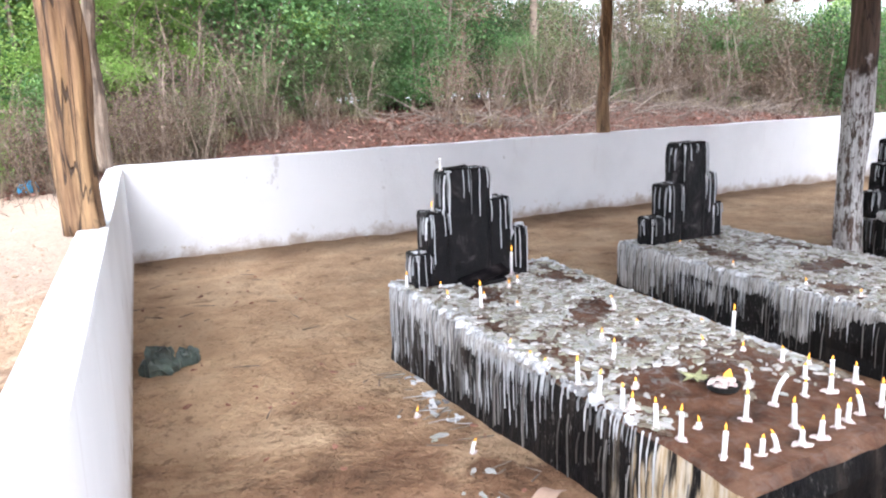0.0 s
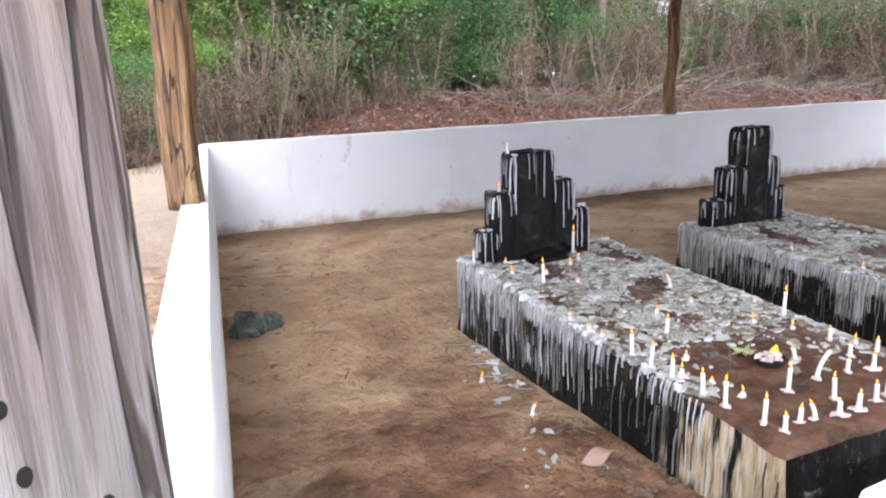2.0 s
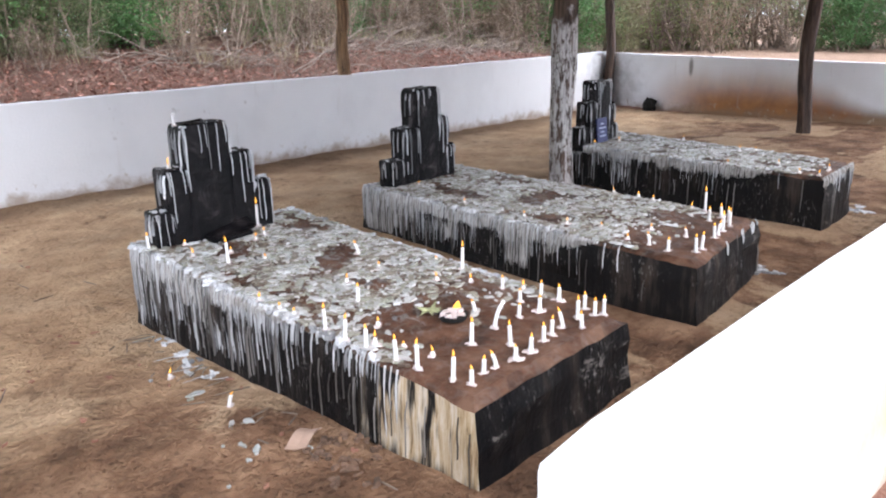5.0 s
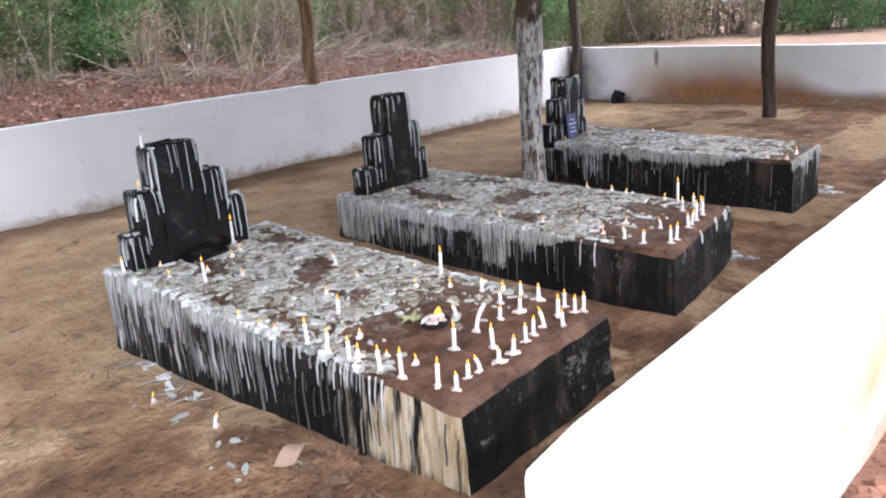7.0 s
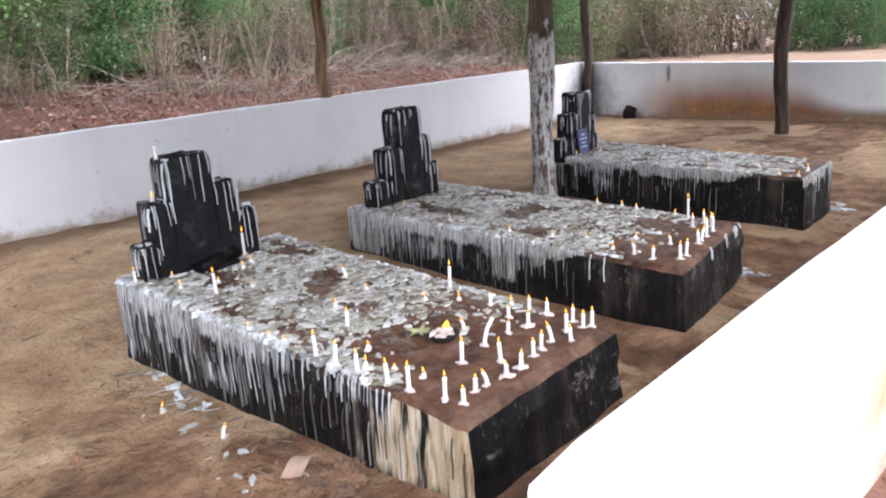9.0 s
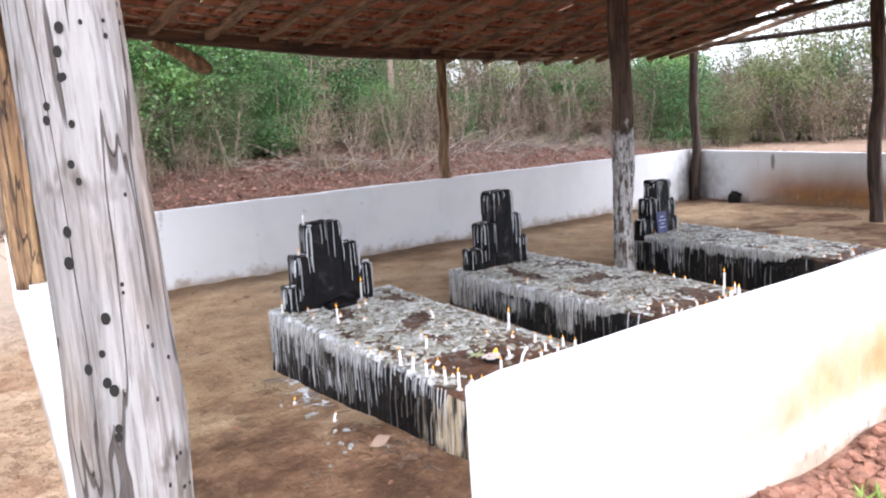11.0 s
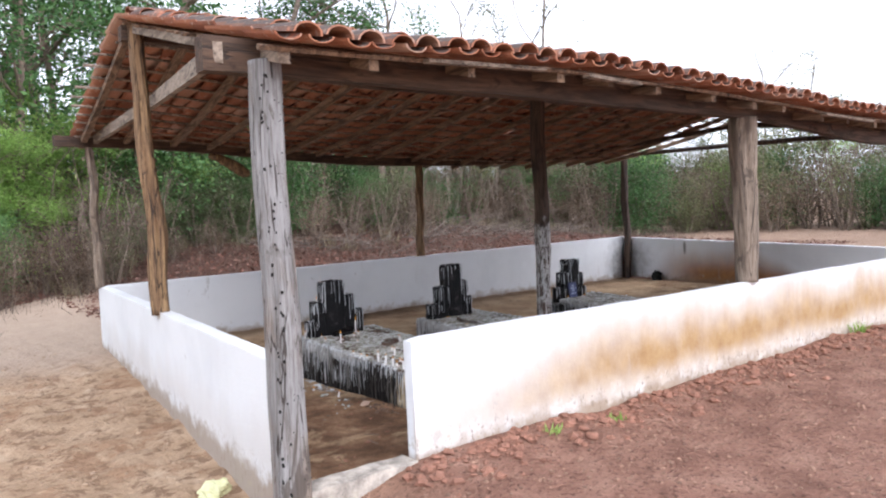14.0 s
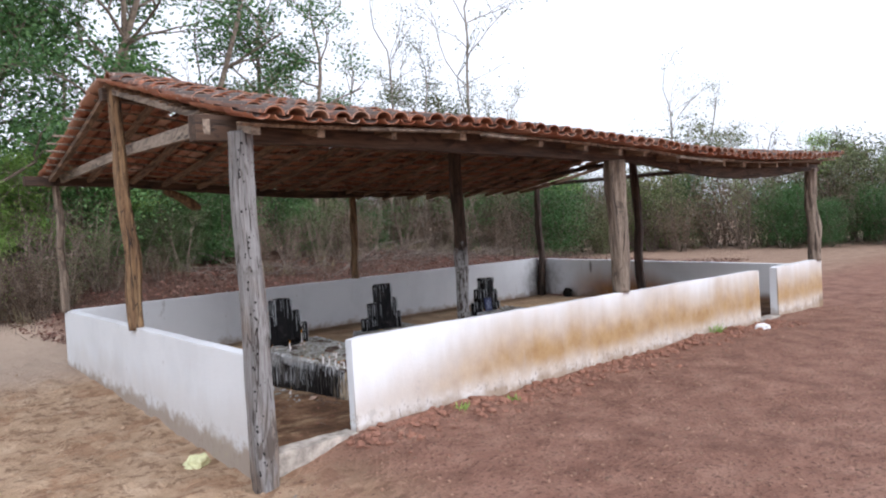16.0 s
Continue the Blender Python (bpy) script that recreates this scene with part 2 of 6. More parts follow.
def ground_material():
    m, nt, b = material("earth")
    n = Nodes(nt)
    p = n.coord(True)
    x, y, z = n.split(p)[:3]
    soft = n.noise(p, 0.55, 5, 0.6)
    mid = n.noise(p, 2.4, 5, 0.65)
    fine = n.noise(p, 30, 5, 0.7)
    stones = n.voronoi(p, 42)
    wob = n.math("MULTIPLY", n.math("SUBTRACT", mid, 0.5), 0.9)
    sand = n.ramp(mid, [(0.3, (0.33, 0.215, 0.135)), (0.55, (0.47, 0.33, 0.22)), (0.75, (0.57, 0.43, 0.31))])
    red = n.ramp(mid, [(0.3, (0.155, 0.076, 0.054)), (0.5, (0.245, 0.128, 0.092)), (0.72, (0.335, 0.195, 0.145))])
    sand = n.mix(n.math("MULTIPLY", n.band(n.noise(p, 7, 5, 0.7), 0.50, 0.60), 0.75), sand, (0.20, 0.12, 0.075))
    sand = n.mix(n.math("MULTIPLY", n.band(n.noise(p, 1.6, 6, 0.7), 0.50, 0.58), 0.5), sand, (0.30, 0.165, 0.095))
    sand = n.mix(n.math("MULTIPLY", n.band(n.math("ADD", y, wob), 4.6, 6.2), 0.8), sand, n.ramp(fine, [(0.3, (0.38, 0.285, 0.22)), (0.7, (0.50, 0.40, 0.325))]))
    grit = n.math("MULTIPLY", n.band(stones, 0.34, 0.2), n.band(n.noise(p, 9, 3), 0.45, 0.6))
    red = n.mix(n.math("MULTIPLY", grit, 0.6), red, (0.36, 0.22, 0.16))
    red = n.mix(n.math("MULTIPLY", n.band(fine, 0.54, 0.62), 0.75), red, (0.065, 0.03, 0.022))
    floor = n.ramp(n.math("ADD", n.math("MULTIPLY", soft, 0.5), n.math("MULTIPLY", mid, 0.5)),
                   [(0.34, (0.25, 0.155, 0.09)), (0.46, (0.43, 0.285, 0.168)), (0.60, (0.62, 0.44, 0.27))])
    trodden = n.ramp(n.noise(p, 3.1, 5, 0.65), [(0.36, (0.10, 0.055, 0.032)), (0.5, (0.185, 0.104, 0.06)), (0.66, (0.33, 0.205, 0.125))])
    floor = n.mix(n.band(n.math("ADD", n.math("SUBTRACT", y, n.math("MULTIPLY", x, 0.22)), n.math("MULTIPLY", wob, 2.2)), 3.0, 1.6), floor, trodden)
    # dry pale skins of dust with clear rims, and dark scuffs
    skin = n.band(n.noise(p, 1.15, 6, 0.6, 0.5), 0.50, 0.545)
    floor = n.mix(n.math("MULTIPLY", skin, 0.62), floor, n.ramp(mid, [(0.3, (0.36, 0.245, 0.145)), (0.7, (0.56, 0.41, 0.265))]))
    floor = n.mix(n.math("MULTIPLY", n.band(n.noise(p, 5.5, 6, 0.75, 0.6), 0.57, 0.63), 0.55), floor, (0.125, 0.075, 0.045))
    # piled damp soil along the back wall, with the shade there painted in
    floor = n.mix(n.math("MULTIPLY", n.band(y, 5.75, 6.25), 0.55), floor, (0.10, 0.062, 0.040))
    floor = n.mix(n.math("MULTIPLY", n.band(fine, 0.55, 0.66), 0.45), floor, (0.12, 0.075, 0.045))
    litter = n.ramp(n.noise(p, 16, 5, 0.75), [(0.35, (0.032, 0.016, 0.011)), (0.5, (0.072, 0.034, 0.024)), (0.68, (0.14, 0.078, 0.056))])
    # sand to the left of the shelter and on the track, red gravel in front, litter under the trees
    leftness = n.band(n.math("ADD", n.math("ADD", x, n.math("MULTIPLY", y, -0.12)), wob), 0.5, -0.7)
    col = n.mix(leftness, red, sand)
    clearing = n.math("MULTIPLY", n.band(n.math("ADD", x, wob), 10.4, 12.0), n.band(n.math("ADD", y, wob), 1.5, 4.5))
    col = n.mix(clearing, col, n.ramp(mid, [(0.3, (0.22, 0.14, 0.10)), (0.7, (0.34, 0.235, 0.17))]))
    behind = n.math("MULTIPLY", n.band(n.math("ADD", y, wob), 6.5, 7.0), n.band(n.math("ADD", x, wob), 0.6, 2.4))
    track = n.band(n.math("ADD", y, wob), 12.2, 13.2)
    col = n.mix(n.math("MULTIPLY", n.math("MAXIMUM", behind, track), n.band(x, 24.0, 17.0)), col, litter)
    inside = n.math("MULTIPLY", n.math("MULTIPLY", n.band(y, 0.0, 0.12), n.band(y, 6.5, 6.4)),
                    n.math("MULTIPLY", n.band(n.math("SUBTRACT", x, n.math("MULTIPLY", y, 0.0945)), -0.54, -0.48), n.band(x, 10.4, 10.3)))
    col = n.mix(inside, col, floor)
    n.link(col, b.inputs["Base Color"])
    b.inputs["Roughness"].default_value = 0.95
    b.inputs["Specular IOR Level"].default_value = 0.2
    n.bump(b, n.math("ADD", n.math("MULTIPLY", fine, 0.6), n.math("ADD", n.math("MULTIPLY", n.noise(p, 8, 4, 0.6), 1.6), n.math("MULTIPLY", grit, 1.0))), 0.85, 0.06)
    return m


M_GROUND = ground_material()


def tile_material():
    m, nt, b = material("clay_tile")
    n = Nodes(nt)
    p = n.coord(True)
    r = n.math("FRACT", n.math("ADD", n.island(), n.random()))
    col = n.ramp(r, [(0.0, (0.27, 0.088, 0.045)), (0.4, (0.42, 0.15, 0.075)), (0.75, (0.49, 0.21, 0.12)), (1.0, (0.56, 0.34, 0.25))])
    dirt = n.noise(p, 4.5, 5, 0.7)
    skyward = n.band(n.split(n.nt.nodes.new("ShaderNodeNewGeometry").outputs["Normal"])[2], 0.0, 0.5)
    lichen = n.math("MULTIPLY", n.band(n.math("ADD", dirt, n.math("MULTIPLY", r, 0.12)), 0.36, 0.52), n.math("ADD", 0.2, n.math("MULTIPLY", skyward, 0.75)))
    col = n.mix(lichen, col, (0.065, 0.05, 0.044))
    col = n.mix(n.math("MULTIPLY", n.band(n.noise(p, 14, 4, 0.7), 0.57, 0.66), 0.5), col, (0.50, 0.40, 0.33))
    n.link(col, b.inputs["Base Color"])
    b.inputs["Roughness"].default_value = 0.9
    n.bump(b, n.noise(p, 60, 4, 0.7), 0.3, 0.005)
    return m


M_TILE = tile_material()


def tomb_material():
    m, nt, b = material("sooty_concrete")
    n = Nodes(nt)
    p = n.coord(True)
    y, z = n.split(p)[1], n.split(p)[2]
    big = n.noise(p, 2.2, 4, 0.6)
    streak = n.noise(n.mapping(p, (14, 14, 1.3)), 1.0, 5, 0.65)
    col = n.ramp(n.math("ADD", n.math("MULTIPLY", big, 0.5), n.math("MULTIPLY", streak, 0.5)),
                 [(0.40, (0.004, 0.004, 0.005)), (0.53, (0.009, 0.008, 0.008)), (0.66, (0.055, 0.042, 0.034))])
    # bare cream plaster where the soot has washed off, near the foot end
    lick = n.noise(n.mapping(p, (7, 7, 0.7), (2, 0, 0)), 1.0, 5, 0.6)
    bare = n.math("MULTIPLY", n.band(n.math("ADD", y, n.math("MULTIPLY", streak, 0.5)), 1.66, 1.5), n.band(lick, 0.42, 0.47))
    bare = n.math("MULTIPLY", bare, n.band(n.math("ADD", z, n.math("MULTIPLY", streak, 0.25)), 0.08, 0.16))
    bare = n.math("MULTIPLY", bare, n.band(n.split(p)[0], 2.2, 2.0))
    side = n.band(n.split(n.nt.nodes.new("ShaderNodeNewGeometry").outputs["Normal"])[0], -0.6, -0.8)
    cream = n.ramp(n.noise(n.mapping(p, (40, 40, 3)), 1.0, 5, 0.7), [(0.32, (0.16, 0.105, 0.055)), (0.43, (0.46, 0.345, 0.205)), (0.58, (0.62, 0.55, 0.44))])
    col = n.mix(n.math("MULTIPLY", n.math("MULTIPLY", bare, side), 0.9), col, cream)
    b.inputs["Specular IOR Level"].default_value = 0.16
    # spatters of wax and ash on the sooty sides
    spat = n.band(n.noise(n.mapping(p, (75, 75, 26)), 1.0, 5, 0.8), 0.57, 0.64)
    col = n.mix(n.math("MULTIPLY", n.math("MULTIPLY", spat, n.band(n.noise(p, 4.5, 4, 0.6), 0.44, 0.6)), 0.6), col, (0.27, 0.25, 0.235))
    # brown waxy earth on the flat top
    top = n.band(n.split(n.nt.nodes.new("ShaderNodeNewGeometry").outputs["Normal"])[2], 0.7, 0.9)
    brown = n.ramp(n.noise(p, 7, 5, 0.65), [(0.33, (0.032, 0.017, 0.011)), (0.5, (0.088, 0.042, 0.025)), (0.66, (0.15, 0.085, 0.055))])
    # films of grey wax between the flakes
    film = n.band(n.noise(p, 24, 5, 0.7, 0.8), 0.50, 0.57)
    film = n.math("MULTIPLY", film, n.math("ADD", 0.12, n.math("MULTIPLY", n.band(n.math("ADD", y, n.math("MULTIPLY", big, 1.6)), 1.9, 2.9), 0.6)))
    brown = n.mix(film, brown, n.ramp(n.noise(p, 11, 3), [(0.4, (0.13, 0.125, 0.10)), (0.6, (0.25, 0.27, 0.28))]))
    col = n.mix(n.math("MULTIPLY", top, n.band(z, 0.60, 0.46)), col, brown)
    # pale scuffs on the foot end
    foot_end = n.band(n.split(n.nt.nodes.new("ShaderNodeNewGeometry").outputs["Normal"])[1], -0.6, -0.85)
    scuff = n.math("MULTIPLY", n.math("MULTIPLY", foot_end, n.band(n.noise(n.mapping(p, (4, 4, 9)), 1.0, 6, 0.75), 0.60, 0.66)), n.band(y, 1.4, 1.3))
    col = n.mix(n.math("MULTIPLY", scuff, 0.55), col, (0.20, 0.18, 0.165))
    n.link(col, b.inputs["Base Color"])
    n.link(n.ramp(big, [(0.3, 0.45), (0.7, 0.75)]), b.inputs["Roughness"])
    n.bump(b, n.math("ADD", n.noise(p, 25, 5, 0.7), n.math("MULTIPLY", streak, 1.5)), 0.5, 0.012)
    return m


M_TOMB = tomb_material()


def soot_material():
    m, nt, b = material("black_soot")
    n = Nodes(nt)
    p = n.coord(True)
    ash = n.noise(n.mapping(p, (7, 7, 6)), 1.0, 6, 0.72, 0.6)
    col = n.ramp(ash, [(0.44, (0.003, 0.003, 0.004)), (0.55, (0.006, 0.005, 0.006)), (0.63, (0.03, 0.026, 0.027)), (0.73, (0.14, 0.125, 0.125))])
    n.link(col, b.inputs["Base Color"])
    b.inputs["Roughness"].default_value, b.inputs["Specular IOR Level"].default_value = 0.42, 0.15
    n.bump(b, n.math("ADD", n.noise(p, 30, 5, 0.7), n.math("MULTIPLY", ash, 1.5)), 0.6, 0.014)
    return m


M_SOOT = soot_material()


def wax_material(name, stops, rough=0.5):
    m, nt, b = material(name)
    n = Nodes(nt)
    p = n.coord(True)
    f = n.math("ADD", n.math("MULTIPLY", n.noise(p, 9, 4), 0.5), n.math("MULTIPLY", n.island(), 0.5))
    n.link(n.ramp(f, stops), b.inputs["Base Color"])
    b.inputs["Roughness"].default_value = rough
    b.inputs["Subsurface Weight"].default_value = 0.0
    n.bump(b, n.noise(p, 70, 3), 0.25, 0.003)
    return m


def apron_material():
    m, nt, b = material("wax_apron")
    n = Nodes(nt)
    p = n.coord(True)
    run = n.noise(n.mapping(p, (85, 85, 5)), 1.0, 5, 0.7)
    f = n.math("ADD", n.math("MULTIPLY", run, 0.65), n.math("ADD", n.math("MULTIPLY", n.noise(p, 7, 4), 0.25), n.math("MULTIPLY", n.island(), 0.10)))
    n.link(n.ramp(f, [(0.34, (0.07, 0.062, 0.056)), (0.44, (0.28, 0.262, 0.243)), (0.53, (0.50, 0.49, 0.47)), (0.64, (0.68, 0.685, 0.69))]), b.inputs["Base Color"])
    b.inputs["Roughness"].default_value = 0.5
    n.bump(b, run, 0.5, 0.006)
    return m


M_DRIP = wax_material("wax_drips", [(0.26, (0.16, 0.16, 0.165)), (0.44, (0.42, 0.435, 0.45)), (0.68, (0.68, 0.695, 0.715))], 0.33)
M_APRON = apron_material()
M_OLDDRIP = wax_material("old_wax", [(0.25, (0.035, 0.03, 0.028)), (0.5, (0.09, 0.083, 0.076)), (0.75, (0.24, 0.23, 0.22))])
M_FLAKE = wax_material("wax_flakes", [(0.25, (0.10, 0.072, 0.052)), (0.36, (0.20, 0.175, 0.135)), (0.46, (0.28, 0.285, 0.225)), (0.55, (0.33, 0.345, 0.34)), (0.66, (0.42, 0.405, 0.385)), (0.82, (0.60, 0.63, 0.65))], 0.34)
M_CANDLE = wax_material("candle_wax", [(0.0, (0.70, 0.69, 0.70)), (1.0, (0.78, 0.77, 0.77))], 0.4)
M_POOL = wax_material("fresh_wax", [(0.2, (0.46, 0.37, 0.345)), (0.8, (0.64, 0.57, 0.56))], 0.35)


def plain(name, col, rough=0.7, var=0.25, scale=12.0, metal=0.0):
    m, nt, b = material(name)
    n = Nodes(nt)
    p = n.coord(True)
    f = n.noise(p, scale, 5, 0.65)
    n.link(n.ramp(f, [(0.3, tuple(c * (1 - var) for c in col)), (0.7, tuple(min(1, c * (1 + var)) for c in col))]), b.inputs["Base Color"])
    b.inputs["Roughness"].default_value, b.inputs["Metallic"].default_value = rough, metal
    n.bump(b, f, 0.2, 0.004)
    return m


def flame_material():
    m = bpy.data.materials.new("flame")
    m.use_nodes = True
    nt = m.node_tree
    nt.nodes.clear()
    out, e = nt.nodes.new("ShaderNodeOutputMaterial"), nt.nodes.new("ShaderNodeEmission")
    e.inputs["Color"].default_value = (1.0, 0.44, 0.07, 1)
    e.inputs["Strength"].default_value = 0.6
    nt.links.new(e.outputs[0], out.inputs[0])
    return m


M_FLAME = flame_material()
M_WICK = plain("burnt_wick", (0.02, 0.018, 0.015))
M_HOLE = plain("hole_dark", (0.008, 0.007, 0.006), 1.0)
M_BARK = plain("bark", (0.17, 0.13, 0.10), 0.9, 0.5, 9)
M_PALEBARK = plain("pale_bark", (0.20, 0.165, 0.135), 0.9, 0.4, 9)
M_CARD = plain("cardboard", (0.36, 0.25, 0.19), 0.85, 0.15)
M_DEADLEAF = plain("dead_leaf", (0.14, 0.085, 0.055), 0.8, 0.6, 20)
M_BLUE = plain("blue_plastic", (0.05, 0.33, 0.62), 0.35, 0.2)
M_GREENBAG = plain("greenish_plastic", (0.055, 0.075, 0.065), 0.3, 0.9, 13)
M_YELLOWBAG = plain("pale_yellow_plastic", (0.62, 0.62, 0.36), 0.4, 0.2, 25)
M_WHITEBAG = plain("white_plastic", (0.75, 0.76, 0.78), 0.4, 0.1)
M_NAVY = plain("navy_print", (0.03, 0.04, 0.12), 0.4, 0.4, 30)
M_STONE = plain("red_stone", (0.25, 0.145, 0.10), 0.9, 0.6, 9)
M_CONCRETE = plain("whitewashed_concrete", (0.36, 0.32, 0.28), 0.9, 0.6, 9)
M_PEBBLE = plain("sand_pebble", (0.33, 0.23, 0.155), 0.95, 0.35, 14)
M_CLOD = plain("earth_clod", (0.24, 0.115, 0.078), 0.95, 0.4, 14)


def leaf_material(name, stops, trans=0.35):
    m = bpy.data.materials.new(name)
    m.use_nodes = True
    nt = m.node_tree
    nt.nodes.clear()
    n = Nodes(nt)
    out = nt.nodes.new("ShaderNodeOutputMaterial")
    b = nt.nodes.new("ShaderNodeBsdfPrincipled")
    tr = nt.nodes.new("ShaderNodeBsdfTranslucent")
    mx = nt.nodes.new("ShaderNodeMixShader")
    f = n.math("ADD", n.math("MULTIPLY", n.island(), 0.55), n.math("MULTIPLY", n.random(), 0.45))
    col = n.ramp(f, stops)
    n.link(col, b.inputs["Base Color"])
    n.link(col, tr.inputs["Color"])
    b.inputs["Roughness"].default_value = 0.6
    mx.inputs[0].default_value = trans
    n.link(b.outputs[0], mx.inputs[1])
    n.link(tr.outputs[0], mx.inputs[2])
    n.link(mx.outputs[0], out.inputs[0])
    return m


M_LEAF_DARK = leaf_material("leaves_deep_green", [(0.1, (0.026, 0.066, 0.02)), (0.5, (0.066, 0.155, 0.045)), (0.9, (0.16, 0.29, 0.09))])
M_LEAF_BRIGHT = leaf_material("leaves_yellow_green", [(0.1, (0.13, 0.235, 0.045)), (0.5, (0.23, 0.375, 0.085)), (0.9, (0.37, 0.52, 0.145))], 0.45)
M_LEAF_DULL = leaf_material("leaves_dull_olive", [(0.1, (0.042, 0.056, 0.022)), (0.5, (0.105, 0.125, 0.054)), (0.9, (0.225, 0.235, 0.11))])
M_LEAF_DRY = leaf_material("leaves_dry", [(0.1, (0.035, 0.021, 0.013)), (0.5, (0.105, 0.067, 0.042)), (0.9, (0.22, 0.16, 0.105))], 0.25)
M_TWIG = leaf_material("dry_twigs", [(0.1, (0.022, 0.014, 0.010)), (0.5, (0.075, 0.050, 0.035)), (0.9, (0.185, 0.135, 0.098))], 0.0)
M_GRASS = leaf_material("dry_grass", [(0.1, (0.12, 0.10, 0.05)), (0.5, (0.20, 0.165, 0.095)), (0.9, (0.29, 0.25, 0.17))], 0.3)
M_LITTER = leaf_material("leaf_litter", [(0.1, (0.05, 0.019, 0.012)), (0.5, (0.135, 0.052, 0.033)), (0.9, (0.24, 0.125, 0.09))], 0.0)


# ---- mesh helpers ----
class Mesh:
    """Collects vertices and faces of one mesh."""

    def __init__(self):
        self.v, self.f = [], []

    def add(self, verts, faces):
        o = len(self.v)
        self.v.extend(verts)
        self.f.extend([tuple(i + o for i in f) for f in faces])

    def tube(self, pts, radii, seg=8, rough=0.0, rng=random, cap=True, seed=0.0):
        rings = []
        for i, (p, r) in enumerate(zip(pts, radii)):
            a, c = Vector(pts[max(i - 1, 0)]), Vector(pts[min(i + 1, len(pts) - 1)])
            d = (c - a).normalized()
            side = d.cross(Vector((0.31, 0.95, 0.07)) if abs(d.y) < 0.9 else Vector((1, 0, 0))).normalized()
            up = side.cross(d)
            ring = []
            for k in range(seg):
                th = 2 * math.pi * k / seg
                q = r
                if rough:
                    q *= 1 + rough * (noise.noise((math.cos(th) * 1.6 + seed, math.sin(th) * 1.6, 3.5 * i / len(pts) + seed)) + 0.35 * noise.noise((math.cos(th) * 5 + seed, math.sin(th) * 5, 9.0 * i / len(pts))))
                ring.append(tuple(Vector(p) + side * (math.cos(th) * q) + up * (math.sin(th) * q)))
            rings.append(ring)
        verts = [v for ring in rings for v in ring]
        faces = []
        for i in range(len(rings) - 1):
            for k in range(seg):
                a, b = i * seg + k, i * seg + (k + 1) % seg
                faces.append((a, a + seg, b + seg, b))
        if cap:
            faces.append(tuple(range(seg)))
            faces.append(tuple(range(len(rings) * seg - 1, (len(rings) - 1) * seg - 1, -1)))
        self.add(verts, faces)

    def bar(self, a, b, w, h, up=(0, 0, 1), bend=0.0, steps=1):
        """A squared timber from a to b, w wide and h deep, that may sag by bend."""
        a, b = Vector(a), Vector(b)
        d = (b - a).normalized()
        side = d.cross(Vector(up)).normalized()
        u = side.cross(d)
        verts, faces = [], []
        for i in range(steps + 1):
            t = i / steps
            c = a.lerp(b, t) - u * (bend * 4 * t * (1 - t))
            for s, q in ((-1, -1), (1, -1), (1, 1), (-1, 1)):
                verts.append(tuple(c + side * (s * w / 2) + u * (q * h / 2)))
        for i in range(steps):
            for k in range(4):
                p, q = i * 4 + k, i * 4 + (k + 1) % 4
                faces.append((p, q, q + 4, p + 4))
        faces.append((3, 2, 1, 0))
        faces.append(tuple(steps * 4 + k for k in range(4)))
        self.add(verts, faces)

    def data(self, name, mat, smooth=False):
        me = bpy.data.meshes.new(name)
        me.from_pydata(self.v, [], self.f)
        me.materials.append(mat)
        if smooth:
            me.shade_smooth()
        me.update()
        return me


def part(name, mesh, mat, parent, label="", smooth=False):
    ob = new(name, mesh.data(name, mat, smooth))
    ob.parent = parent
    return tagged(ob, label)


def solid(name, mesh, mat, label, category, kind="", group="", smooth=False):
    return tagged(new(name, mesh.data(name, mat, smooth)), label, category, group, kind)


def empty(name, m, label, category, group="", kind=""):
    ob = new(name)
    ob.matrix_world = m
    return tagged(ob, label, category, group, kind)


def ease(v, a, b):
    t = min(1.0, max(0.0, (v - a) / (b - a)))
    return t * t * (3 - 2 * t)


# ---- ground ----
LEFT = lambda y: -0.555 + 0.0945 * y


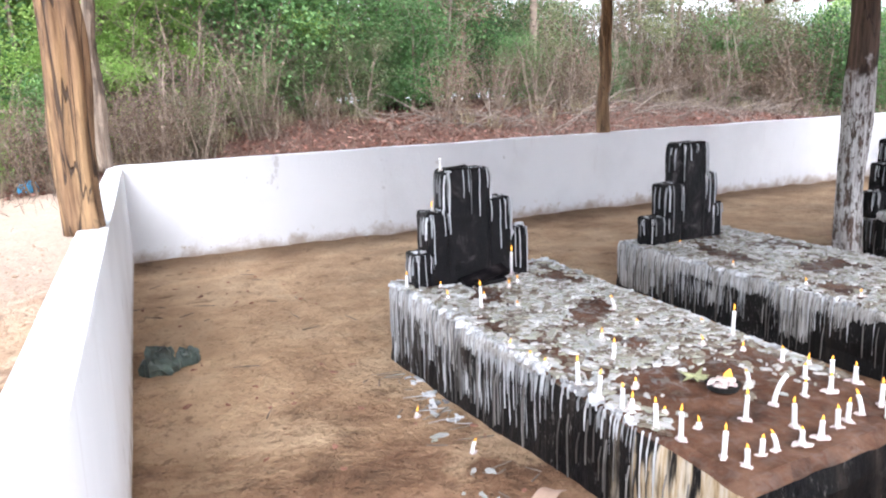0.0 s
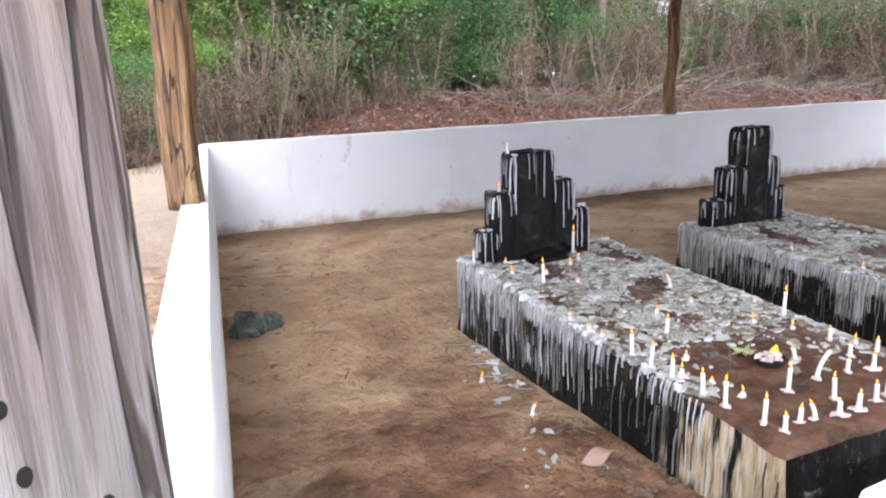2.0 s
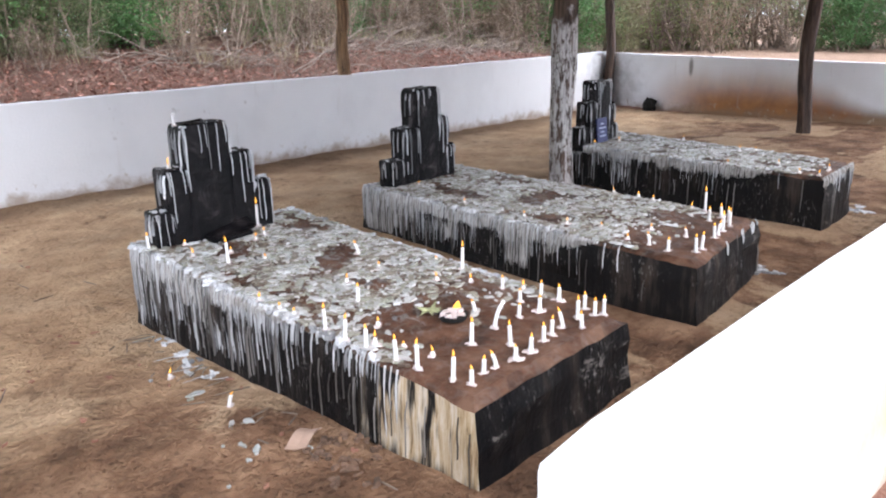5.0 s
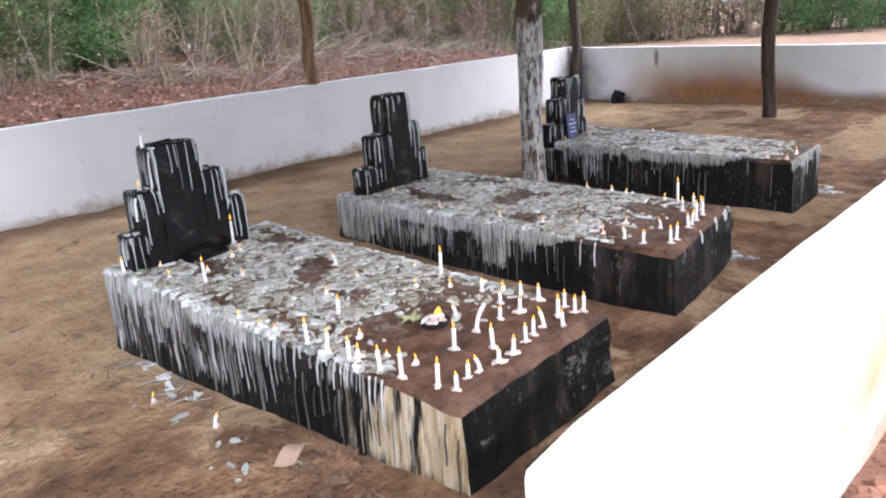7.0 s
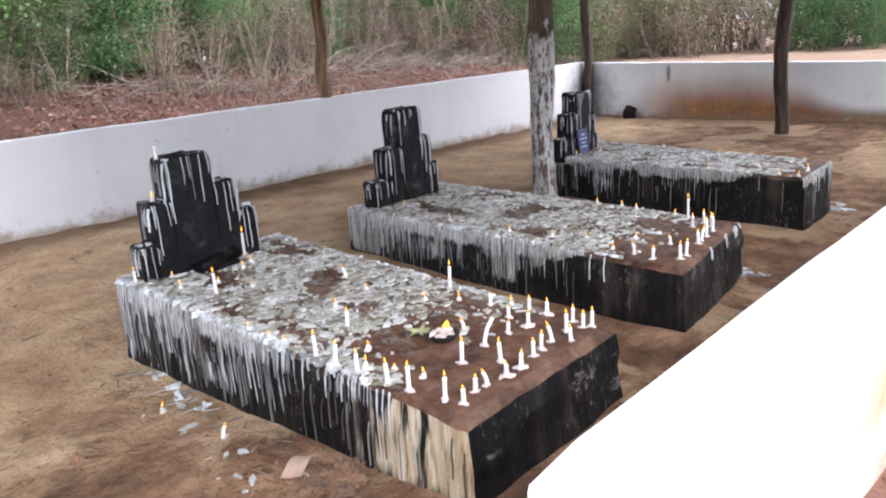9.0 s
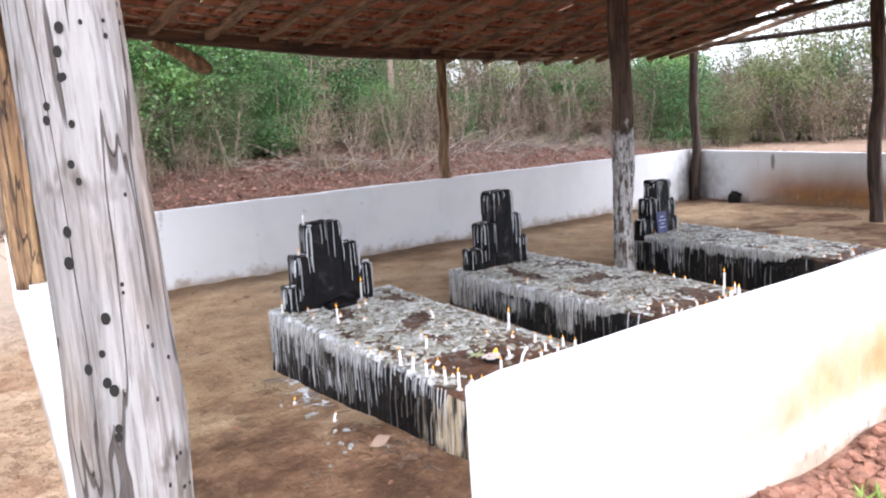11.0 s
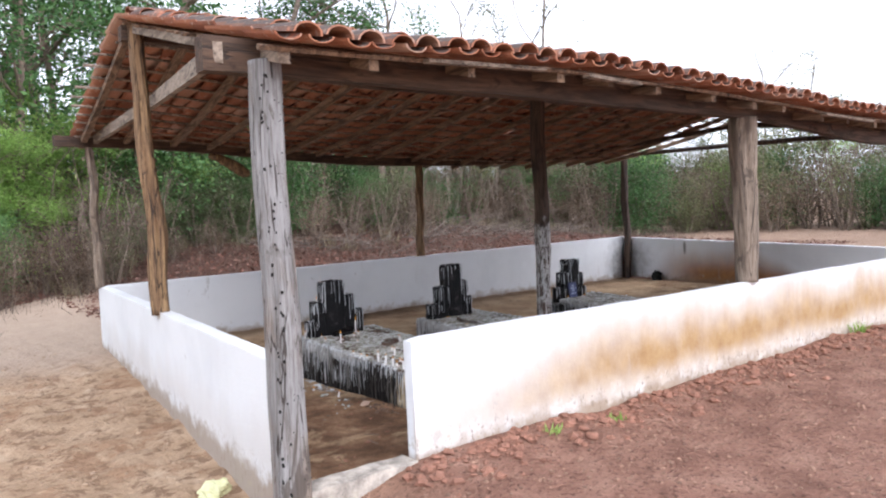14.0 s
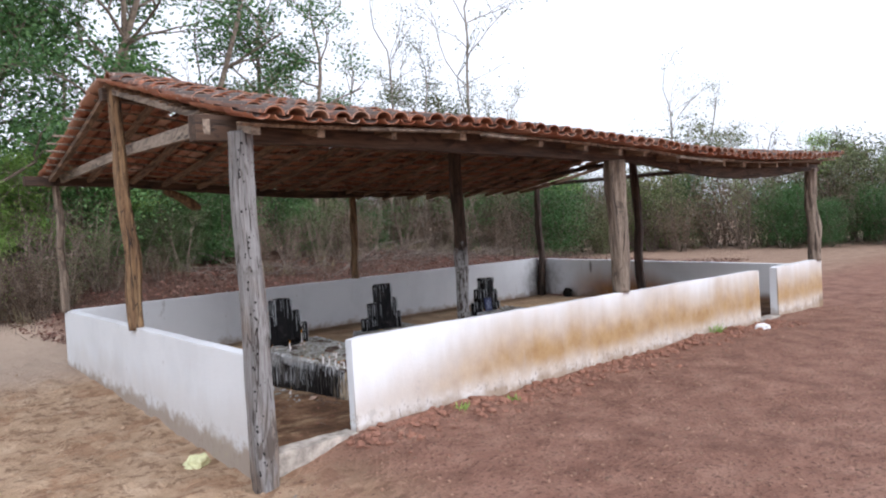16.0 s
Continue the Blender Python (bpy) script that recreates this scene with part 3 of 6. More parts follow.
def ground_z(x, y):
    inside = ease(x, LEFT(y), LEFT(y) + 0.12) * ease(-x, -10.4, -10.3) * ease(y, 0.02, 0.14) * ease(-y, -6.5, -6.4)
    z = -0.14 + 0.18 * ease(y, 1.0, 7.0) - 0.05 * ease(-y, 1, 6)
    front = 0.02 - 0.08 * ease(-y, 0.1, 2.5) - 0.04 * ease(x, 6, 11)
    f = ease(x, -0.6, 0.6) * ease(-y, -6.0, 0.4)
    z = z * (1 - f) + front * f
    z += 1.15 * ease(y, 7.3, 20) * ease(x, -3, 6) * ease(-x, -26, -12) + 0.35 * ease(y, 13, 24) * ease(-x, -2, 4)
    bump = 0.05 * noise.noise((x * 0.6, y * 0.6, 0)) + 0.022 * noise.noise((x * 2.1, y * 2.1, 3)) + 0.010 * noise.noise((x * 6.5, y * 6.5, 7))
    bump += (0.036 * noise.noise((x * 3.1, y * 3.1, 13)) + 0.024 * noise.noise((x * 7.3, y * 7.3, 17))) * ease(-x, -0.4, 0.6) * ease(-y, -9, -7)
    heap = 0.05 * math.exp(-((y + 0.22) / 0.22) ** 2) * ease(x, 0.3, 1.2) * (0.6 + 0.8 * noise.noise((x * 1.7, 2, 5))) * ease(-x, -8.0, -6.5)
    zi = 0.010 * noise.noise((x * 2.6, y * 2.6, 21)) + 0.014 * noise.noise((x * 1.3, y * 1.3, 9)) + 0.008 * noise.noise((x * 4.5, y * 4.5, 2)) + 0.022 * math.exp(-((6.38 - y) / 0.15) ** 2) * (0.5 + noise.noise((x * 2.5, 0, 1)) + 0.5 * noise.noise((x * 7, 0, 3)))
    return zi * inside + (z + bump + heap) * (1 - inside)


def axis(fine_a, fine_b, step, far):
    out = list(np.arange(fine_a, fine_b + step / 2, step))
    d, v = step, fine_b
    while v < far:
        d *= 1.18
        v += d
        out.append(v)
    d, v = step, fine_a
    while v > -far:
        d *= 1.18
        v -= d
        out.insert(0, v)
    return out


gx, gy = axis(-4.0, 12.0, 0.07, 900), axis(-5.0, 8.0, 0.07, 900)
g = Mesh()
g.v = [(x, y, ground_z(x, y)) for y in gy for x in gx]
nx = len(gx)
g.f = [(j * nx + i, j * nx + i + 1, j * nx + nx + i + 1, j * nx + nx + i) for j in range(len(gy) - 1) for i in range(nx - 1)]
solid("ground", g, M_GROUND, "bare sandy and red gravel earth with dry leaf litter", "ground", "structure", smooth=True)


# ---- low walls ----
def wall(name, a, b, thick, top_a, top_b, label, inner):
    """A plastered wall whose outer foot runs from a to b; it thickens towards the side inner (a unit vector)."""
    m = Mesh()
    a, b, inner = Vector((*a, 0)), Vector((*b, 0)), Vector((*inner, 0))
    n = max(2, int((b - a).length / 0.12))
    prof = [(0.0, -0.35), (0.0, 0.25), (0.0, 0.5), (0.004, -0.014), (0.016, 0.0), (0.5, 0.002), (0.984, 0.0), (0.996, -0.014), (1.0, 0.5), (1.0, 0.25), (1.0, -0.35)]
    k = len(prof)
    for i in range(n + 1):
        t = i / n
        p = a.lerp(b, t)
        top = top_a + (top_b - top_a) * t + 0.006 * noise.noise((p.x * 1.1, p.y * 1.1, 4)) + 0.004 * noise.noise((p.x * 5, p.y * 5, 8)) - (0.014 if i in (0, n) else 0.0)
        for j, (w, h) in enumerate(prof):
            z = top + h if 3 <= j <= 7 else h
            q = p + inner * (w * thick)
            wob = 0.006 * noise.noise((q.x * 2.3, q.y * 2.3, z * 2.3)) * (1 if j not in (4, 5, 6) else 0)
            q = q + inner * wob
            m.v.append((q.x, q.y, z))
    for i in range(n):
        for j in range(k - 1):
            o = i * k + j
            m.f.append((o, o + 1, o + k + 1, o + k))
    m.f.append(tuple(range(k)))
    m.f.append(tuple(n * k + j for j in range(k - 1, -1, -1)))
    ob = solid(name, m, M_PLASTER, label, "wall", "structure")
    bm = bmesh.new()
    bm.from_mesh(ob.data)
    bmesh.ops.recalc_face_normals(bm, faces=bm.faces)
    bm.to_mesh(ob.data)
    bm.free()
    return ob


D = 6.38
wall("wall_left", (LEFT(0.03), 0.03), (LEFT(D), D), 0.12, 0.81, 0.815, "low whitewashed plaster wall with earth-stained foot", (1, 0))
wall("wall_back", (LEFT(D), D + 0.15), (10.66, D + 0.15), 0.15, 0.825, 0.868, "low whitewashed plaster wall, dirty along its foot", (0, -1))
wall("wall_front", (0.374, 0.0), (7.95, 0.0), 0.088, 0.812, 0.787, "low white plaster wall with ochre earth stains", (0, 1))
wall("wall_front_end", (8.60, 0.0), (10.38, 0.0), 0.13, 0.78, 0.79, "short white plaster wall stained orange below", (0, 1))
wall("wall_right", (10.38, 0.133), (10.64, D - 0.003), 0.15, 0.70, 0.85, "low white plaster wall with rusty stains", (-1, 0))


def slab(name, x0, x1, y0, y1, z):
    m = Mesh()
    nxx, nyy = 12, 3
    for j in range(nyy + 1):
        for i in range(nxx + 1):
            x, y = x0 + (x1 - x0) * i / nxx, y0 + (y1 - y0) * j / nyy
            w = 0.015 * noise.noise((x * 6, y * 6, 1))
            m.v.append((x + w, y + w, z + 0.012 * noise.noise((x * 5, y * 5, 0))))
    w = nxx + 1
    for j in range(nyy):
        for i in range(nxx):
            m.f.append((j * w + i, j * w + i + 1, (j + 1) * w + i + 1, (j + 1) * w + i))
    edge = [i for i in range(w)] + [j * w + nxx for j in range(1, nyy + 1)] + [nyy * w + i for i in range(nxx - 1, -1, -1)] + [j * w for j in range(nyy - 1, 0, -1)]
    o = len(m.v)
    for e in edge:
        x, y, zz = m.v[e]
        m.v.append((x, y, -0.3))
    for i in range(len(edge)):
        j = (i + 1) % len(edge)
        m.f.append((edge[j], edge[i], o + i, o + j))
    return solid(name, m, M_CONCRETE, "worn whitewashed concrete sill across an opening in the wall", "threshold", "structure")


slab("threshold", -0.43, 0.368, -0.03, 0.15, 0.035)
slab("threshold", 7.935, 8.595, -0.02, 0.15, 0.03)


# ---- posts ----
def post(x0, y0, z0, x1, y1, z1, r0, r1, mat, label, wander=0.02, seed=1.0, knots=(), rough=0.28, holes=0):
    m = Mesh()
    n = 90 if holes else 44
    pts, rad = [], []
    for i in range(n + 1):
        t = i / n
        w = wander * math.sin(math.pi * t) if t > 0 else 0
        x = x0 + (x1 - x0) * t + w * noise.noise((t * 3 + seed, seed, 0)) * 2
        y = y0 + (y1 - y0) * t + w * noise.noise((t * 3 + seed, 0, seed)) * 2
        z = z0 + (z1 - z0) * t
        r = r0 + (r1 - r0) * t
        for kz, ks, kr in knots:
            r += kr * math.exp(-((z - kz) / ks) ** 2)
        pts.append((x, y, z))
        rad.append(r)
    seg = 160 if holes else 60
    m.tube(pts, rad, seg, rough, seed=seed)
    # long drying cracks sunk into the wood
    gr = random.Random(int(seed * 100))
    cracks = [(gr.uniform(0, 6.28), gr.uniform(0, 1), gr.uniform(0.15, 0.6), gr.uniform(0.02, 0.04), gr.uniform(0.03, 0.07)) for _ in range(14)]
    for i in range(n + 1):
        c = Vector(pts[i])
        for k in range(seg):
            a = 2 * math.pi * k / seg
            dep = 0.0
            for ca, cz, cl, cw, cd in cracks:
                t = abs(i / n - cz) / cl
                if t < 1:
                    da = (a - ca - 0.35 * noise.noise((i / n * 4, ca, seed)) + math.pi) % (2 * math.pi) - math.pi
                    dep = max(dep, cd * (1 - t * t) * math.exp(-(da / cw) ** 2))
            q = Vector(m.v[i * seg + k])
            m.v[i * seg + k] = tuple(c + (q - c) * (1 - dep))
    e = empty("wooden_post", pose(x0, y0, z0), label, "post", "posts of the shelter")
    ob = part("trunk", m, mat, e, smooth=True)
    ob.matrix_world = Matrix.Identity(4)
    if holes:
        rng = random.Random(5)
        hm = Mesh()
        ring = [(math.cos(a), math.sin(a), 0.0) for a in np.linspace(0, 2 * math.pi, 15)[:-1]]
        hm.add(ring + [(q[0] * 0.6, q[1] * 0.6, -0.8) for q in ring], [(a, (a + 1) % 14, 14 + (a + 1) % 14, 14 + a) for a in range(14)] + [tuple(range(14))])
        hole = hm.data("borehole", M_HOLE)
        for i in range(holes):
            t = rng.uniform(0.06, 0.97)
            k = t * n
            i0 = int(k)
            c = Vector(pts[i0]).lerp(Vector(pts[min(i0 + 1, n)]), k - i0)
            th = rng.choice((-2.35, -2.0, -1.6, -1.2, -0.85, -0.5, 2.6)) + rng.uniform(-0.1, 0.1)
            d = Vector((math.cos(th), math.sin(th), 0))
            hit, loc, nor, _ = ob.ray_cast(c + d * 0.4, -d)
            if not hit:
                continue
            if nor.dot(d) < 0:
                nor = -nor
            s1 = nor.cross(Vector((0, 0, 1))).normalized()
            s2 = nor.cross(s1)
            if 0.95 < loc.z < 1.6 and -1.75 < th < 0 and rng.random() < 0.7:
                continue
            rr = rng.uniform(0.0045, 0.0085) if th < -1.75 or th > 0 else rng.uniform(0.0025, 0.004)
            q = loc + nor * 0.0012
            h = new("borehole", hole)
            h.parent = e
            h.matrix_world = Matrix(((s1.x * rr, s2.x * rr * 1.35, nor.x * 0.012, q.x), (s1.y * rr, s2.y * rr * 1.35, nor.y * 0.012, q.y), (s1.z * rr, s2.z * rr * 1.35, nor.z * 0.012, q.z), (0, 0, 0, 1)))
    return e


bpy.context.view_layer.update()
post(-0.545, -0.10, -0.2, -0.545, -0.04, 2.48, 0.096, 0.090, M_GREYPOST, "cracked grey weathered wooden post full of bore holes", 0.008, 3.1, ((1.0, 0.10, 0.004), (0.1, 0.25, 0.012)), 0.13, 170)
post(-0.24, 3.05, 0.79, -0.28, 3.12, 3.46, 0.080, 0.062, M_TANPOST, "tan barked wooden post standing on the white wall", 0.03, 7.7)
post(0.05, 6.46, 0.80, 0.03, 6.46, 2.63, 0.055, 0.048, M_PALEPOST, "slim pale grey wooden post on the wall", 0.035, 2.2)
post(5.17, 6.46, 0.82, 5.2, 6.46, 2.40, 0.068, 0.058, M_TANPOST, "slim brown wooden post on the wall", 0.03, 9.4)
post(10.38, 6.27, -0.1, 10.42, 6.3, 2.56, 0.075, 0.07, M_DARKPOST, "dark wooden post in the sooty corner of the walls", 0.02, 4.5)
post(4.80, 3.19, -0.1, 4.80, 3.2, 3.06, 0.098, 0.085, M_PAINTPOST, "dark wooden post with flaking white paint below", 0.03, 5.9)
post(4.43, 0.068, 0.80, 4.38, 0.05, 2.38, 0.105, 0.125, M_PALEPOST, "thick cracked grey-brown post on the front wall", 0.012, 6.6, (), 0.16)
post(9.12, 2.78, -0.1, 9.1, 2.85, 2.94, 0.08, 0.075, M_DARKPOST, "dark slim wooden post on the earth floor", 0.03, 8.3)
post(10.27, 0.068, 0.77, 10.25, 0.06, 2.36, 0.10, 0.09, M_PALEPOST, "grey-brown wooden post on the end of the wall", 0.03, 1.6)

# ---- roof ----
SAG = ((-1.0, 0.0), (1.0, -0.01), (2.2, -0.06), (4.4, -0.16), (5.6, -0.27), (7.2, -0.31), (9.0, -0.24), (10.6, -0.17))


FRONT_SAG = ((-1.0, -0.01), (-0.4, 0.0), (1.8, 0.05), (3.0, 0.015), (4.4, -0.03), (5.6, -0.09), (7.4, -0.12), (9.0, -0.08), (10.6, -0.01))


def sag(x, table=SAG):
    for (xa, za), (xb, zb) in zip(table, table[1:]):
        if x <= xb:
            t = (x - xa) / (xb - xa)
            return za + (zb - za) * t * t * (3 - 2 * t)
    return table[-1][1]


RIDGE_Y = 3.2


def ridge_z(x):
    return 3.50 - 0.27 * ease(x, -0.2, 2.6) - 0.03 * ease(x, 4.0, 9.0) + 0.02 * noise.noise((x * 0.8, 0, 0))


def left_edge(v, side):
    return -0.34 + (-0.27 * v if side < 0 else 0.30 * v)


def roof_point(x, v, side):
    """On the tile bed: v runs from 0 at the ridge to 1 at the eave; side -1 is the front slope."""
    ye = -0.36 if side < 0 else 6.74
    zr = ridge_z(x) - 0.05
    ze = (2.515 + sag(x, FRONT_SAG)) if side < 0 else (2.70 + sag(x) * 0.9 - 0.03 * ease(x, 0, 3))
    y = RIDGE_Y + (ye - RIDGE_Y) * v
    z = zr + (ze - zr) * v - 0.07 * math.sin(math.pi * v) * (ease(x, 3.5, 6.5) if side < 0 else 0.5 + 0.5 * math.sin(x * 0.7))
    return Vector((x, y, z))


roof = empty("roof", pose(0, 0, 0), "sagging gabled roof of red clay barrel tiles on rough timber", "roof", "", "structure")
RX0, RX1 = -0.34, 10.5


def beam(name, a, b, w, h, mat, label="", bend=0.0, steps=10):
    m = Mesh()
    m.bar(a, b, w, h, (0, 0, 1), bend, steps)
    return part(name, m, mat, roof, label)


def path_beam(name, x0, x1, y, zf, w, h, mat, label="", steps=30):
    m = Mesh()
    verts, faces = [], []
    for i in range(steps + 1):
        x = x0 + (x1 - x0) * i / steps
        z = zf(x)
        j = 0.008 * noise.noise((x * 2, y, 0))
        for s, q in ((-1, 0), (1, 0), (1, 1), (-1, 1)):
            verts.append((x, y + s * w / 2 + j, z + q * h + j))
    for i in range(steps):
        for k in range(4):
            p, q = i * 4 + k, i * 4 + (k + 1) % 4
            faces.append((p, q, q + 4, p + 4))
    faces += [(3, 2, 1, 0), tuple(steps * 4 + k for k in range(4))]
    m.add(verts, faces)
    return part(name, m, mat, roof, label)


path_beam("front_beam", -0.88, 4.50, 0.03, lambda x: 2.412 - 0.045 * ease(x, 0, 4.5), 0.11, 0.185, M_BEAM, "heavy sawn dark brown eave beam")
path_beam("front_beam", 4.505, 10.45, 0.06, lambda x: 2.375 - 0.16 * math.sin(math.pi * min(1, (x - 4.5) / 5.6)) ** 1.2 - 0.06 * ease(x, 5, 9), 0.10, 0.15, M_BEAM, "bowed brown eave beam")
path_beam("back_beam", -0.38, 5.2, 6.44, lambda x: 2.61 - 0.24 * ease(x, 0.0, 4.6), 0.11, 0.13, M_BEAM, "dark rough eave beam")
path_beam("back_beam", 5.205, 11.0, 6.44, lambda x: 2.37 + 0.17 * ease(x, 5.5, 10.3), 0.11, 0.13, M_BEAM, "dark rough eave beam")
path_beam("ridge_beam", -0.40, 10.4, RIDGE_Y, lambda x: ridge_z(x) - 0.24, 0.11, 0.13, M_BEAM, "dark ridge beam")
# ties across the gables
for a, b, bend in (((-0.80, -0.03, 2.51), (-0.13, 3.2, 2.74), 0.0), ((-0.13, 3.205, 2.74), (0.10, 6.44, 2.70), 0.0)):
    m = Mesh()
    m.bar(a, b, 0.05, 0.11, bend=bend, steps=8)
    part("tie_beam", m, M_PALEBEAM, roof, "pale sawn tie plank")
for pts in (((10.32, 0.05, 2.44), (10.32, 2.5, 2.54), (10.35, 4.5, 2.56), (10.4, 6.44, 2.58)), ((9.15, 0.1, 2.32), (9.1, 2.0, 2.68), (9.1, 2.9, 2.78), (9.1, 6.44, 2.58))):
    m = Mesh()
    m.tube(pts, [0.04, 0.045, 0.04, 0.04], 8)
    part("tie_beam", m, M_DARKPOST, roof, "dark round tie pole")

rng = random.Random(11)
# rafters
for side in (-1, 1):
    x = -0.28
    while x < 10.4:
        m = Mesh()
        skew = (left_edge(1, side) - left_edge(0, side)) * ease(-x, -3, 0.3)
        xs, xe = x + rng.uniform(-0.04, 0.04), x + skew + rng.uniform(-0.08, 0.08)
        steps, verts, faces = 8, [], []
        w, h = rng.uniform(0.055, 0.075), rng.uniform(0.055, 0.07)
        for i in range(steps + 1):
            t = i / steps
            p = roof_point(xs + (xe - xs) * t, 0.01 + 0.965 * t, side)
            for s, q in ((-1, -1), (1, -1), (1, 0), (-1, 0)):
                verts.append((p.x + s * w / 2, p.y, p.z - 0.045 + q * h))
        for i in range(steps):
            for k in range(4):
                a, b = i * 4 + k, i * 4 + (k + 1) % 4
                faces.append((a, b, b + 4, a + 4))
        faces += [(3, 2, 1, 0), tuple(steps * 4 + k for k in range(4))]
        m.add(verts, faces)
        part("rafter", m, M_PALEBEAM if side < 0 and x < -0.2 else M_RAFTER, roof)
        x += rng.uniform(0.50, 0.68)
# battens
for side in (-1, 1):
    for r in range(13):
        v = 0.03 + 0.079 * r
        m = Mesh()
        xa = left_edge(v, side) + (rng.uniform(-0.34, -0.12) if side > 0 and 1 < r < 10 else rng.uniform(-0.10, -0.02))
        pts = [roof_point(xa + (RX1 - 0.1 - xa) * i / 24, v, side) + Vector((0, 0, -0.030)) for i in range(25)]
        m.tube([tuple(p) for p in pts], [rng.uniform(0.012, 0.017)] * 25, 5)
        part("batten", m, M_PALEBEAM if side > 0 else M_RAFTER, roof)
# short loose eave boards
for xa, xb, dz in ((0.35, 1.35, 0.0), (1.75, 2.35, -0.02), (5.2, 6.3, -0.02)):
    pa, pb = roof_point(xa, 0.99, -1), roof_point(xb, 0.985, -1)
    beam("eave_board", pa + Vector((0, 0, -0.03 + dz)), pb + Vector((0, 0, -0.035 + dz)), 0.06, 0.022, M_PALEBEAM, "pale loose board", 0, 2)


def tile_shape(up):
    """A tapered half-round clay tile, 0.45 long, along +y downhill; up: a cover tile, else a channel."""
    m = Mesh()
    seg, rows = 7, 2
    s = 1 if up else -1
    for layer in (0, 1):
        for j in range(rows):
            y = 0.40 * j / (rows - 1)
            r = (0.070 + 0.016 * j if up else 0.088 - 0.012 * j) - 0.011 * layer
            for k in range(seg + 1):
                th = math.pi * k / seg
                m.v.append((r * math.cos(th), y, s * (r * (0.74 if up else 0.50) * math.sin(th))))
    w = seg + 1
    n = w * rows
    for k in range(seg):
        q = (k, k + 1, w + k + 1, w + k)
        m.f.append(q)
        m.f.append(tuple(n + i for i in reversed(q)))
        m.f.append((k, k + 1, n + k + 1, n + k)[::-1])
        m.f.append((w + k, w + k + 1, n + w + k + 1, n + w + k))
    m.f.append((0, w, n + w, n))
    m.f.append((seg, w + seg, n + w + seg, n + seg))
    return m


COVER, CHANNEL = tile_shape(True), tile_shape(False)
cover_data = COVER.data("roof_tile", M_TILE)
rest = Mesh()
ROWS_T, PITCH = 11, 0.192
singles = 0
for side in (-1, 1):
    cols = int((RX1 - RX0) / PITCH)
    for c in range(cols):
        for r in range(ROWS_T):
            for up in (True, False):
                x = RX0 + (c + (0.5 if up else 0.0)) * PITCH + rng.uniform(-0.008, 0.008)
                v = (r + 0.0) / ROWS_T
                xx = x + (left_edge(v, side) - RX0) * (1 - (x - RX0) / (RX1 - RX0))
                # the back slope has lost tiles near its far end
                if side > 0 and xx > 9.5 + 0.8 * v and rng.random() < 0.9:
                    continue
                if side > 0 and rng.random() < 0.004:
                    continue
                p0, p1 = roof_point(xx, v, side), roof_point(xx, min(1.03, v + 1.15 / ROWS_T), side)
                d = (p1 - p0).normalized()
                ex = Vector((1, 0, 0)) if side < 0 else Vector((-1, 0, 0))
                ex = (ex - d * ex.dot(d)).normalized()
                nz = ex.cross(d)
                if nz.z < 0:
                    ex, nz = -ex, -nz
                lift = 0.038 if up else 0.046
                mat4 = Matrix(((ex.x, d.x, nz.x, 0), (ex.y, d.y, nz.y, 0), (ex.z, d.z, nz.z, 0), (0, 0, 0, 1)))
                pos = p0 + nz * (lift + rng.uniform(0, 0.006) + (0.0 if up else -0.005)) + d * rng.uniform(-0.02, 0.02)
                mat4 = Matrix.Translation(pos) @ mat4 @ pose(0, 0, 0, 2.2 + rng.uniform(-1.0, 1.0), rng.uniform(-4, 4), rng.uniform(-2.5, 2.5))
                if up and side < 0 and x < 5.6 and singles < 300:
                    ob = new("roof_tile", cover_data)
                    ob.parent, ob.matrix_world = roof, mat4
                    singles += 1
                else:
                    src = COVER if up else CHANNEL
                    rest.add([tuple(mat4 @ Vector(q)) for q in src.v], src.f)
# tiles bedded along the ridge
for c in range(30):
    x = RX0 + 0.02 + c * 0.36
    p = Vector((x, RIDGE_Y, ridge_z(x) + 0.02))
    q = Vector((x + 0.36, RIDGE_Y, ridge_z(x + 0.36) + 0.02))
    d = (q - p).normalized()
    ex = Vector((0, 1, 0))
    nz = ex.cross(d)
    if nz.z < 0:
        ex, nz = -ex, -nz
    mat4 = Matrix.Translation(p) @ Matrix(((ex.x, d.x, nz.x, 0), (ex.y, d.y, nz.y, 0), (ex.z, d.z, nz.z, 0), (0, 0, 0, 1))) @ Matrix.Diagonal((1.25, 1, 1.0, 1)) @ pose(0, 0, 0, 1.5, rng.uniform(-3, 3), rng.uniform(-2, 2))
    rest.add([tuple(mat4 @ Vector(v)) for v in COVER.v], COVER.f)
tagged(part("tile_field", rest, M_TILE, roof, "rows of red clay barrel tiles"), kind="stuff")
# a broken log end caught under the back eave
m = Mesh()
m.tube([(1.58, 6.42, 2.52), (1.74, 6.41, 2.46), (1.90, 6.40, 2.38), (2.03, 6.39, 2.31), (2.11, 6.39, 2.25), (2.13, 6.39, 2.22)], [0.045, 0.062, 0.075, 0.082, 0.06, 0.02], 14, 0.35, seed=4.0)
solid("log_end", m, M_TANPOST, "broken brown log end hanging from the eave beam", "log", smooth=True)


